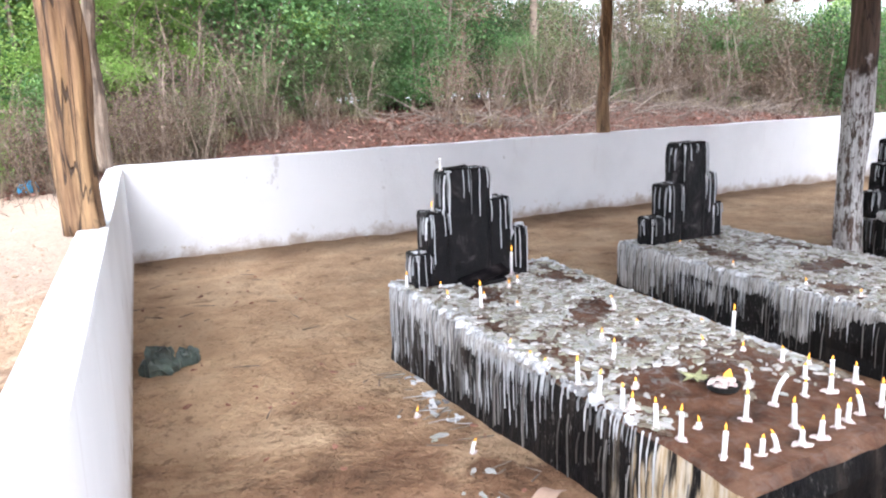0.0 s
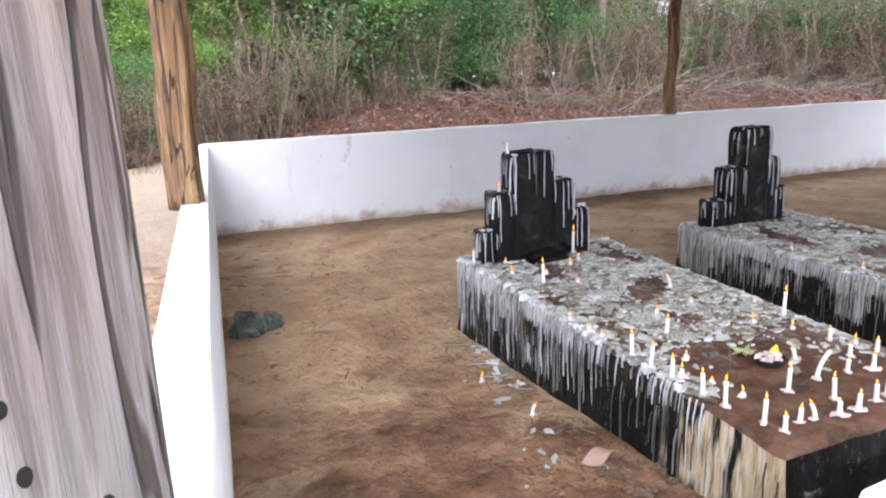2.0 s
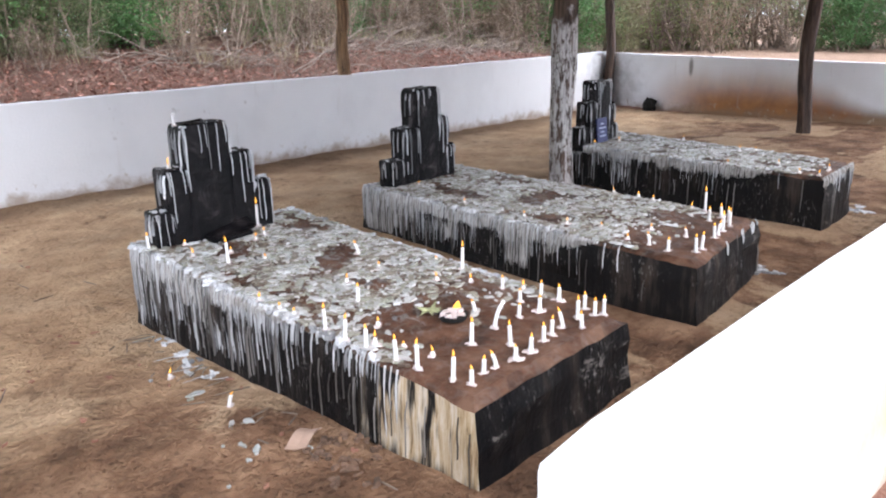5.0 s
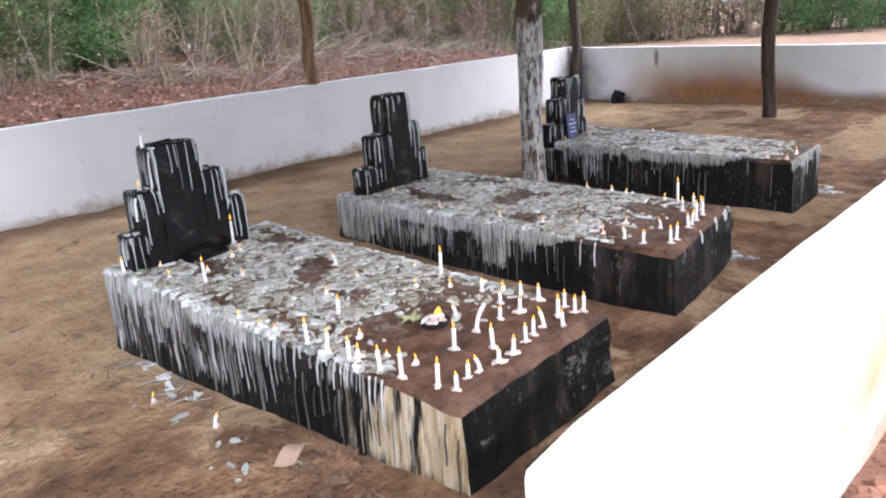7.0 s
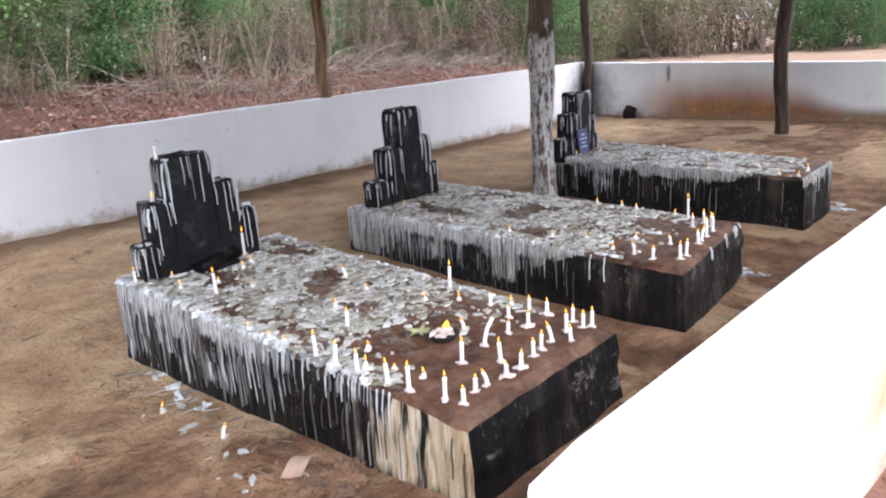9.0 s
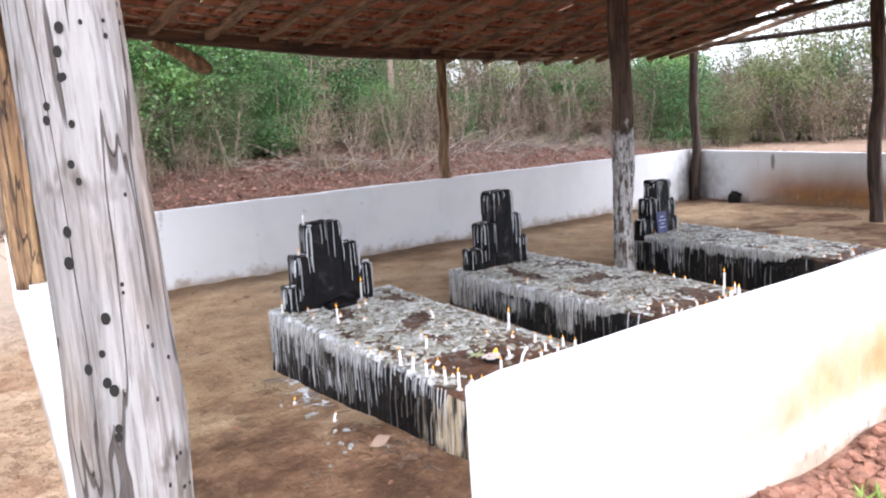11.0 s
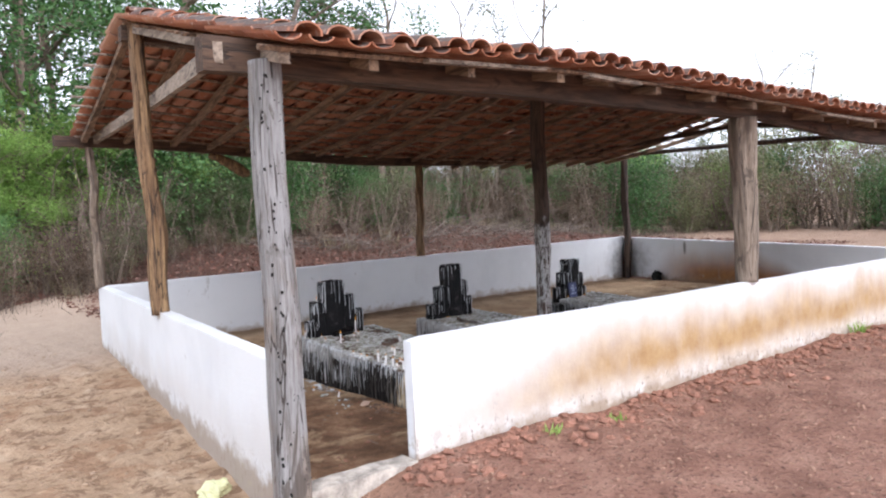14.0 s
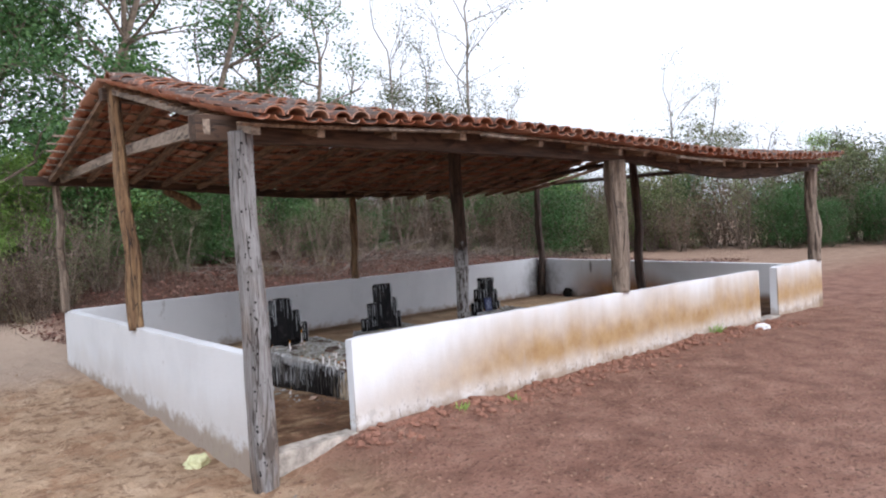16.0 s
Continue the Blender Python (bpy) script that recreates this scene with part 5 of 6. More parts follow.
m.f.append(tuple(range(15, -1, -1)))
m.f.append(tuple(48 + k for k in range(16)))
part("bowl", m, M_HOLE, e)
m = Mesh()
rng = random.Random(4)
for i in range(7):
    flake(m, Vector((rng.uniform(-0.03, 0.02), rng.uniform(-0.02, 0.02), 0.012 + 0.004 * i)), 0.02, 0.006, rng)
part("wax_lump", m, M_POOL, e)
m = Mesh()
m.tube([(0.02, 0, 0.015), (0.022, 0, 0.03), (0.024, 0, 0.045), (0.03, 0, 0.062)], [0.012, 0.018, 0.013, 0.002], 8)
part("flame", m, M_FLAME, e, "broad yellow flame", smooth=True)
# dry leaf with pointed lobes, curled at the rim
m = Mesh()
lz = T1.height(1.53, 1.47) + 0.012
m.v.append((1.53, 1.47, lz))
for k in range(14):
    th, q = 2 * math.pi * k / 14, (0.062 if k % 2 else 0.026) * (1 + 0.2 * math.sin(k * 2.3))
    m.v.append((1.53 + math.cos(th) * q, 1.47 + math.sin(th) * q, lz + (0.012 if k % 2 else 0.004) * math.sin(k * 1.7) + 0.003))
for k in range(14):
    m.f.append((0, 1 + k, 1 + (k + 1) % 14))
for i in range(15):
    x, y, z = m.v[i]
    m.v.append((x, y, z - 0.0015))
for k in range(14):
    m.f.append((15, 16 + (k + 1) % 14, 16 + k))
    m.f.append((1 + k, 16 + k, 16 + (k + 1) % 14, 1 + (k + 1) % 14))
solid("dry_leaf", m, plain("pale_leaf", (0.27, 0.285, 0.15), 0.7, 0.4, 30), "pale olive dry lobed leaf lying on a tomb", "leaf")


# ---- things on the earth floor ----
def crumpled(name, x, y, z, sx, sy, sz, mat, label, category, seed, turn=0):
    m = Mesh()
    nu, nv = 20, 12
    for i in range(nv + 1):
        for k in range(nu):
            th, ph = 2 * math.pi * k / nu, math.pi * i / nv
            d = Vector((math.sin(ph) * math.cos(th), math.sin(ph) * math.sin(th), math.cos(ph)))
            q = 1 + 0.35 * noise.noise(d * 1.7 + Vector((seed, 0, 0))) + 0.22 * noise.noise(d * 4.5 + Vector((0, seed, 0))) + 0.1 * noise.noise(d * 10 + Vector((0, 0, seed)))
            m.v.append((d.x * sx * q, d.y * sy * q, max(-0.4, d.z * q) * sz + sz * 0.4))
    for i in range(nv):
        for k in range(nu):
            m.f.append((i * nu + k, i * nu + (k + 1) % nu, (i + 1) * nu + (k + 1) % nu, (i + 1) * nu + k))
    ob = solid(name, m, mat, label, category)
    ob.matrix_world = pose(x, y, z - 0.005, 0, 0, turn)
    return ob


BLUE_X, BLUE_Y = 19.5, 8.2
crumpled("crumpled_bag", 0.02, 3.47, ground_z(0.02, 3.47), 0.085, 0.07, 0.105, M_GREENBAG, "crumpled greenish plastic bag on the earth floor", "bag", 2.0)
crumpled("crumpled_bag", 0.165, 3.56, ground_z(0.165, 3.56), 0.07, 0.035, 0.065, M_GREENBAG, "small twisted green plastic scrap on the floor", "bag", 5.0, 25)
crumpled("plastic_bag", -0.62, 0.90, ground_z(-0.62, 0.90), 0.12, 0.08, 0.075, M_YELLOWBAG, "pale yellow plastic bag lying outside the wall", "bag", 9.0, 20)
crumpled("plastic_bag", 7.2, -0.36, ground_z(7.2, -0.36), 0.13, 0.09, 0.05, M_WHITEBAG, "flat white plastic bag by the wall's foot", "bag", 7.0)
crumpled("plastic_bag", -0.73, 12.4, ground_z(-0.73, 12.4), 0.16, 0.12, 0.13, M_BLUE, "blue plastic bag at the edge of the track", "bag", 3.0)
crumpled("plastic_bag", BLUE_X, BLUE_Y, ground_z(BLUE_X, BLUE_Y), 0.13, 0.11, 0.09, M_BLUE, "blue plastic scrap under the trees", "bag", 4.0)
crumpled("dark_bundle", 10.33, 5.5, ground_z(10.2, 5.5), 0.09, 0.11, 0.14, M_HOLE, "black charred bundle by the wall", "bundle", 6.0)
rng = random.Random(31)
for i in range(9):
    x, y = rng.uniform(1.0, 8.5), rng.uniform(7.6, 11)
    crumpled("litter_scrap", x, y, ground_z(x, y), 0.06, 0.05, 0.03, rng.choice((M_WHITEBAG, M_WHITEBAG, M_BLUE)), "small plastic scrap in the leaf litter", "litter", 20.0 + i)
m = Mesh()
for j in range(2):
    for i in range(9):
        q = i / 8
        for k in range(3):
            x = 0.895 + 0.11 * q + 0.022 * (k - 1) + 0.006 * noise.noise((q * 6, k, 1))
            y = 1.49 + 0.055 * q - 0.030 * (k - 1)
            m.v.append((x, y, ground_z(x, y) + 0.008 + 0.018 * math.sin(q * 2.6) ** 2 + 0.012 * (k == 2) + (0.004 if j else 0.0)))
for i in range(8):
    for k in range(2):
        a = i * 3 + k
        m.f.append((a, a + 1, a + 4, a + 3))
        m.f.append((27 + a + 3, 27 + a + 4, 27 + a + 1, 27 + a))
rim = [0, 3, 6, 9, 12, 15, 18, 21, 24, 25, 26, 23, 20, 17, 14, 11, 8, 5, 2, 1]
for a, b in zip(rim, rim[1:] + rim[:1]):
    m.f.append((a, b, b + 27, a + 27))
solid("cardboard_scrap", m, M_CARD, "torn curled cardboard scrap beside a tomb", "cardboard")
# strings of wax that have run out over the earth from the tomb's foot
m = Mesh()
for i in range(15):
    x, y, a, l = 1.05 + rng.uniform(-0.02, 0.0), rng.uniform(2.15, 2.9), math.pi + rng.gauss(0.35, 0.4), rng.uniform(0.04, 0.17)
    pts = []
    for k in range(6):
        pts.append((x, y, ground_z(x, y) + 0.003))
        a += rng.gauss(0, 0.18)
        x, y = x + math.cos(a) * l / 5, y + math.sin(a) * l / 5
    m.tube(pts, [0.0026, 0.0022, 0.002, 0.0018, 0.0015, 0.001], 5)
solid("wax_strings", m, M_FLAKE, "thin strings of pale wax run out over the earth", "wax", "stuff")
for i in range(12):
    x, y = rng.gauss(0.99, 0.05), rng.uniform(1.12, 1.5)
    m = Mesh()
    for k in range(3):
        flake(m, Vector((x + rng.gauss(0, 0.02), y + rng.gauss(0, 0.02), ground_z(x, y) + 0.002 + 0.004 * k)), rng.uniform(0.010, 0.022), rng.uniform(0.004, 0.010), rng)
    solid("dead_leaves", m, M_DEADLEAF, "crumpled dark brown leaves by a tomb's foot", "leaves", "stuff")
for x, y, r in ((0.88, 2.15, 0.035), (0.85, 2.12, 0.02), (0.89, 1.77, 0.03), (0.84, 1.80, 0.02), (0.79, 1.65, 0.02), (0.81, 1.59, 0.03), (0.76, 1.56, 0.015), (0.74, 1.69, 0.01), (0.94, 1.48, 0.02), (0.64, 1.48, 0.012), (0.81, 2.37, 0.012)):
    m = Mesh()
    flake(m, Vector((x, y, ground_z(x, y) + 0.002)), r * 0.7, 0.006, rng, sx=1.0)
    solid("wax_splash", m, M_FLAKE, "grey splash of wax on the earth", "wax")
for x, y, r in ((5.50, 1.10, 0.05), (5.58, 1.16, 0.035), (5.54, 1.28, 0.03), (3.72, 1.04, 0.05), (3.80, 1.12, 0.03), (1.02, 2.55, 0.03), (1.01, 2.40, 0.035), (1.0, 2.25, 0.025), (1.03, 2.72, 0.025)):
    m = Mesh()
    for k in range(5):
        flake(m, Vector((x + rng.gauss(0, r), y + rng.gauss(0, r), ground_z(x, y) + 0.002)), r * rng.uniform(0.3, 0.8), 0.006, rng, sx=1.3)
    solid("wax_spill", m, M_DRIP, "hardened spill of wax at a tomb's foot", "wax", "stuff")
# twigs on the floor
m = Mesh()
for i in range(46):
    x, y = rng.uniform(0.0, 1.15), rng.uniform(0.4, 5.6)
    if i > 26:
        x, y = rng.gauss(0.94, 0.07), rng.uniform(1.4, 2.85)
    a, l = rng.uniform(0, 3.14), rng.uniform(0.03, 0.14)
    q = [(x + math.cos(a) * l * s, y + math.sin(a) * l * s + 0.01 * math.sin(s * 5), ground_z(x + math.cos(a) * l * s, y + math.sin(a) * l * s) + 0.004) for s in (-0.5, 0, 0.5)]
    m.tube(q, [0.003, 0.0035, 0.002], 5)
solid("twigs", m, M_BARK, "small dark twigs scattered on the floor", "twigs", "stuff")
m = Mesh()
for i in range(60):
    x, y = rng.uniform(0.0, 1.1), rng.uniform(0.3, 5.8)
    flake(m, Vector((x, y, ground_z(x, y))), rng.uniform(0.006, 0.018), rng.uniform(0.004, 0.01), rng)
solid("floor_crumbs", m, M_CLOD, "crumbs of dark earth on the floor", "earth", "stuff")


# ---- stones and clods along the front wall ----
def stone(m, x, y, r, rng, flat=0.65):
    s = rng.uniform(0, 50)
    z = ground_z(x, y)
    o = len(m.v)
    nu, nv = 7, 5
    for i in range(nv + 1):
        for k in range(nu):
            th, ph = 2 * math.pi * k / nu, math.pi * i / nv
            d = Vector((math.sin(ph) * math.cos(th), math.sin(ph) * math.sin(th), math.cos(ph)))
            q = r * (1 + 0.6 * noise.noise(d * 1.5 + Vector((s, 0, 0))))
            m.v.append((x + d.x * q, y + d.y * q, z + d.z * q * flat + r * 0.2))
    for i in range(nv):
        for k in range(nu):
            m.f.append((o + i * nu + k, o + (i + 1) * nu + k, o + (i + 1) * nu + (k + 1) % nu, o + i * nu + (k + 1) % nu))


m = Mesh()
for i in range(1500):
    x = rng.uniform(0.2, 8.2)
    y = -0.06 - abs(rng.gauss(0, 0.22))
    stone(m, x, y, rng.choice((0.007, 0.010, 0.015, 0.022, 0.036)) * rng.uniform(0.7, 1.25), rng, 0.6)
solid("clods", m, M_CLOD, "red clods and stones heaped along the wall's foot", "clods", "stuff")
m = Mesh()
for i in range(8500):
    x = rng.uniform(-1.6, 14)
    y = -0.2 - abs(rng.gauss(0, 2.6))
    stone(m, x, y, rng.choice((0.004, 0.006, 0.009, 0.014)), rng, 0.5)
solid("gravel", m, M_STONE, "loose reddish gravel on bare earth", "gravel", "stuff")
m = Mesh()
for i in range(1300):
    stone(m, rng.uniform(-4.5, -0.5), rng.uniform(-4, 8), rng.choice((0.005, 0.008, 0.012, 0.02)), rng)
solid("pebbles", m, M_PEBBLE, "loose pale crumbs of sandy earth", "pebbles", "stuff")
for i in range(14):
    x, y = rng.uniform(1.0, 6.5), -rng.uniform(0.15, 0.5)
    m = Mesh()
    stone(m, x, y, rng.uniform(0.03, 0.055), rng, 0.5)
    solid("stone", m, M_CLOD, "fist-sized red stone by the wall", "stone", "", "stones along the wall", True)
m = Mesh()
stick = [(-0.74, -0.62), (-0.62, -0.55), (-0.52, -0.47)]
m.tube([(x, y, ground_z(x, y) + 0.012) for x, y in stick], [0.010, 0.011, 0.009], 6)
solid("stick", m, M_PALEBARK, "short pale stick lying on the earth", "stick")


# ---- vegetation ----
def leaf(m, p, d, length, width):
    side = d.cross(Vector((random.uniform(-1, 1), random.uniform(-1, 1), random.uniform(-0.3, 1)))).normalized() * (width / 2)
    o = len(m.v)
    m.v.extend((tuple(p), tuple(p + d * (length * 0.5) + side), tuple(p + d * length), tuple(p + d * (length * 0.5) - side)))
    m.f.append((o, o + 1, o + 2, o + 3))


def grow(wood, tips, p, d, length, r, depth, rng, spread, droop=0.0):
    n = 4
    pts, rad = [p.copy()], [r]
    q, dd = p.copy(), d.copy()
    for i in range(n):
        dd = (dd + Vector((rng.gauss(0, 0.16), rng.gauss(0, 0.16), rng.gauss(0, 0.10) - droop))).normalized()
        q = q + dd * (length / n)
        pts.append(q.copy())
        rad.append(r * (1 - 0.42 * (i + 1) / n))
    wood.tube([tuple(v) for v in pts], rad, 6 if r > 0.03 else 4, cap=False)
    if depth == 0:
        tips.append((q, dd))
        tips.append((pts[2], dd))
        return
    for k in range(rng.randint(2, 4)):
        a = rng.uniform(0, 6.28)
        nd = (dd * rng.uniform(0.5, 1.0) + Vector((math.cos(a), math.sin(a), rng.uniform(-0.1, 0.6))) * spread).normalized()
        grow(wood, tips, pts[rng.choice((2, 3, 4))], nd, length * rng.uniform(0.55, 0.8), r * rng.uniform(0.45, 0.62), depth - 1, rng, spread, droop)


def plant_meshes(seed, trunk, r, depth, spread, lpt, ls, puff, lmat, bmat, stems=1, low=0.4, limbs=6):
    """Trunk and crown of one plant at the origin: many small leaves in loose puffs round the twig ends."""
    rng = random.Random(seed)
    random.seed(seed)
    wood, crown, tips = Mesh(), Mesh(), []
    for s in range(stems):
        a = rng.uniform(0, 6.28)
        lean = Vector((math.cos(a) * 0.35, math.sin(a) * 0.35, 1)) if stems > 1 else Vector((rng.gauss(0, 0.06), rng.gauss(0, 0.06), 1))
        p, d = Vector((math.cos(a) * 0.1 * (stems > 1), math.sin(a) * 0.1 * (stems > 1), -0.15)), lean.normalized()
        n = 8
        pts = [p.copy()]
        for i in range(n):
            d = (d + Vector((rng.gauss(0, 0.07), rng.gauss(0, 0.07), 0.05))).normalized()
            p = p + d * (trunk / n)
            pts.append(p.copy())
        wood.tube([tuple(v) for v in pts], [r * (1 - 0.6 * i / n) for i in range(n + 1)], 8, 0.2, seed=seed)
        for k in range(limbs):
            t = low + (1 - low) * (k + rng.random()) / limbs
            i0 = min(n - 1, int(t * n))
            a = rng.uniform(0, 6.28)
            nd = Vector((math.cos(a) * spread, math.sin(a) * spread, rng.uniform(0.15, 0.9))).normalized()
            grow(wood, tips, pts[i0].lerp(pts[i0 + 1], 0.5), nd, trunk * rng.uniform(0.16, 0.3), r * 0.42 * (1.1 - 0.5 * t), depth - 1, rng, spread)
        grow(wood, tips, pts[-1], d, trunk * 0.25, r * 0.4, depth - 1, rng, spread)
    for q, dd in tips:
        for i in range(lpt):
            o = Vector((rng.gauss(0, 1), rng.gauss(0, 1), rng.gauss(0, 0.6))) * puff
            ld = Vector((rng.gauss(0, 1), rng.gauss(0, 1), rng.gauss(-0.2, 0.6))).normalized()
            leaf(crown, q + o, ld, ls * rng.uniform(0.6, 1.3), ls * rng.uniform(0.35, 0.6))
    return wood.data("trunk", bmat, True), (crown.data("crown", lmat) if crown.v else None)


TREES = [plant_meshes(101, 7.5, 0.17, 3, 0.8, 36, 0.16, 0.34, M_LEAF_DARK, M_BARK, 1, 0.3, 8),
         plant_meshes(102, 9.0, 0.15, 3, 0.7, 24, 0.155, 0.32, M_LEAF_DARK, M_BARK, 1, 0.45, 7),
         plant_meshes(103, 8.0, 0.10, 3, 0.55, 16, 0.13, 0.32, M_LEAF_DULL, M_PALEBARK, 1, 0.5, 6),
         plant_meshes(104, 5.0, 0.09, 3, 0.8, 36, 0.125, 0.28, M_LEAF_DULL, M_BARK, 1, 0.25, 8),
         plant_meshes(105, 9.5, 0.08, 2, 0.4, 9, 0.12, 0.30, M_LEAF_DULL, M_PALEBARK, 1, 0.6, 6),
         plant_meshes(106, 5.0, 0.09, 3, 0.85, 100, 0.09, 0.30, M_LEAF_BRIGHT, M_BARK, 1, 0.25, 9),
         plant_meshes(107, 4.6, 0.06, 3, 0.7, 9, 0.10, 0.30, M_LEAF_DRY, M_PALEBARK, 2, 0.15, 8)]
SHRUBS = [plant_meshes(201, 1.5, 0.03, 2, 0.9, 95, 0.055, 0.23, M_LEAF_BRIGHT, M_BARK, 4, 0.15, 6),
          plant_meshes(202, 1.6, 0.03, 2, 0.9, 85, 0.055, 0.24, M_LEAF_DARK, M_BARK, 4, 0.15, 6),
          plant_meshes(203, 1.9, 0.03, 2, 0.8, 30, 0.07, 0.24, M_LEAF_DULL, M_BARK, 4, 0.2, 6),
          plant_meshes(204, 1.5, 0.025, 2, 0.9, 12, 0.055, 0.22, M_LEAF_DRY, M_BARK, 6, 0.1, 6),
          plant_meshes(205, 2.4, 0.025, 2, 0.7, 3, 0.07, 0.22, M_LEAF_DRY, M_BARK, 6, 0.1, 6)]


def plant(kind, data, x, y, s, turn, label, category, group, lean=0.0):
    e = empty(kind, pose(x, y, ground_z(x, y) - 0.02, lean, 0, turn) @ Matrix.Scale(s, 4), label, category, group)
    ob = new("trunk", data[0])
    ob.parent = e
    if data[1]:
        ob = new("crown", data[1])
        ob.parent = e
    return e


TREE_TEXT = ("tall green broadleaf tree with a loose dark crown", "tall green tree with sky showing through its crown", "thin tall tree with sparse olive leaves",
             "small olive-green tree at the wood's edge", "slender almost bare pale tree", "small bright yellow-green leafy tree", "thin dry grey-brown tree with few leaves")
SHRUB_TEXT = ("bright yellow-green leafy bush", "dark green leafy bush", "dull olive bush with thin stems", "dry brown bush with few leaves", "bare tangle of dry pale stems")


def edge_y(x):
    """Where the wood begins behind the shelter."""
    return 12.7 + 2.2 * ease(x, -1, 6) + 0.10 * max(0, x) + 0.9 * math.sin(x * 0.5) - 0.25 * max(0, -x - 3) + 0.0


rng = random.Random(77)
# shrub belts, front rows lower and drier
for row in range(5):
    x = -26.0
    while x < 27:
        y = edge_y(x) + row * 1.5 + rng.uniform(-0.6, 0.6)
        if x < 1.5:
            k = rng.choices(range(5), (4, 4, 3, 1.5, 1) if row > 1 else (1, 1, 2.5, 4, 3))[0]
        else:
            k = rng.choices(range(5), ((1.2, 6, 4, 2, 2) if x < 7.5 else (0, 1.5, 3, 5, 4)) if row else (0.3, 4, 2.5, 2, 1.5) if x < 7 else (0, 1.2, 2, 5, 4))[0]
        s = rng.uniform(0.75, 1.2) * (0.7 + 0.24 * row)
        plant("bush", SHRUBS[k], x, y, s, rng.uniform(0, 360), SHRUB_TEXT[k], "bush", "bushes at the wood's edge", rng.uniform(-6, 6))
        x += rng.uniform(0.9, 1.7) if row < 2 else rng.uniform(1.5, 2.5)
# the wood that bends round on the right
for row in range(4):
    t = 0.0
    while t < 1.0:
        x, y = 27.5 + row * 1.9 + 7 * t + rng.uniform(-0.6, 0.6), 16 - 24 * t + rng.uniform(-0.6, 0.6)
        k = rng.choices(range(5), (1, 1.5, 5, 4, 1.5))[0]
        plant("bush", SHRUBS[k], x, y, rng.uniform(1.0, 1.5) * (0.9 + 0.3 * row), rng.uniform(0, 360), SHRUB_TEXT[k], "bush", "bushes at the wood's edge", 0)
        t += rng.uniform(0.06, 0.095)
# trees
for row in range(3):
    x = -28.0
    while x < 28:
        y = edge_y(x) + 2.5 + row * 3.2 + rng.uniform(-1.2, 1.2)
        if x < 14:
            k = rng.choices(range(7), (1.5, 1.5, 1.5, 2, 1, 0, 5) if x > 7.5 else (5, 4, 1.5, 3, 0.7, 0.3, 1) if x > -3 else (0.6, 0.8, 3, 3, 2, 3, 0))[0]
            s = rng.uniform(0.8, 1.15) * (0.75 if x < -4 else 1 if x < 9 else 0.85)
        else:
            k = rng.choices(range(7), (0, 0, 0, 3, 0, 0.4, 4))[0]
            s = rng.uniform(0.5, 0.75)
        plant("tree", TREES[k], x, y, s, rng.uniform(0, 360), TREE_TEXT[k], "tree", "trees of the wood", rng.uniform(-3, 3))
        x += rng.uniform(3.2, 5.2) if x < -4 else rng.uniform(2.9, 4.8) if x < 14 else rng.uniform(1.0, 1.8)
# the pale green trees beyond the sandy track, and the few tall ones over the low wood
for x, y, k, s in ((-1.0, 17.5, 0, 1.2), (2.2, 19.0, 0, 1.25), (5.2, 18.6, 0, 1.15), (8.6, 20.2, 1, 1.15), (11.6, 21.0, 0, 1.05), (0.6, 20.5, 1, 1.2), (-7.5, 14.2, 5, 0.62), (-4.6, 14.6, 5, 0.58), (-2.2, 14.9, 5, 0.55), (0.2, 15.0, 5, 0.60), (2.2, 16.4, 5, 0.56), (-10.5, 13.0, 5, 0.65), (-3.2, 15.6, 5, 0.72), (-5.8, 15.4, 5, 0.7), (-0.8, 15.9, 5, 0.75), (1.4, 16.2, 5, 0.66), (5.6, 17.6, 5, 0.7), (7.8, 18.0, 3, 0.8),
                   (22.0, 20.0, 4, 1.25), (19.6, 20.6, 2, 0.85), (18.1, 20.4, 4, 0.95), (20.6, 21.2, 3, 1.25), (33.5, 9.0, 4, 0.42)):
    plant("tree", TREES[k], x, y, s, rng.uniform(0, 360), TREE_TEXT[k], "tree", "trees of the wood", 0)
for x, y, k, s in ((-6.4, 15.6, 0, 1.7), (-4.0, 16.2, 0, 1.9), (-1.4, 16.8, 0, 1.9), (0.8, 17.0, 0, 2.0), (-8.6, 14.8, 0, 1.8), (3.9, 17.6, 1, 2.2), (5.6, 18.0, 1, 2.0), (7.5, 16.8, 1, 1.3), (8.9, 19.2, 1, 1.9), (9.7, 21.4, 2, 1.9)):
    plant("bush", SHRUBS[k], x, y, s, rng.uniform(0, 360), SHRUB_TEXT[k], "bush", "bushes at the wood's edge", 0)
# the undergrowth further in, that closes the view between the trunks
for i in range(17):
    x, y = -12 + 2.0 * i + rng.uniform(-0.5, 0.5), 24.5 + rng.uniform(-0.8, 0.8)
    k = rng.choices(range(5), (0, 4, 4, 2, 0))[0]
    plant("bush", SHRUBS[k], x, y, rng.uniform(1.5, 2.0), rng.uniform(0, 360), SHRUB_TEXT[k], "bush", "bushes at the wood's edge", 0)
# dry low growth before the green, beyond the sandy track
for i in range(28):
    x = rng.uniform(-9, 5)
    y = edge_y(x) - rng.uniform(0.2, 1.5)
    k = rng.choices(range(5), (0, 0.4, 1.2, 5, 3))[0]
    plant("bush", SHRUBS[k], x, y, rng.uniform(0.45, 0.75), rng.uniform(0, 360), SHRUB_TEXT[k], "bush", "bushes at the wood's edge", rng.uniform(-6, 6))
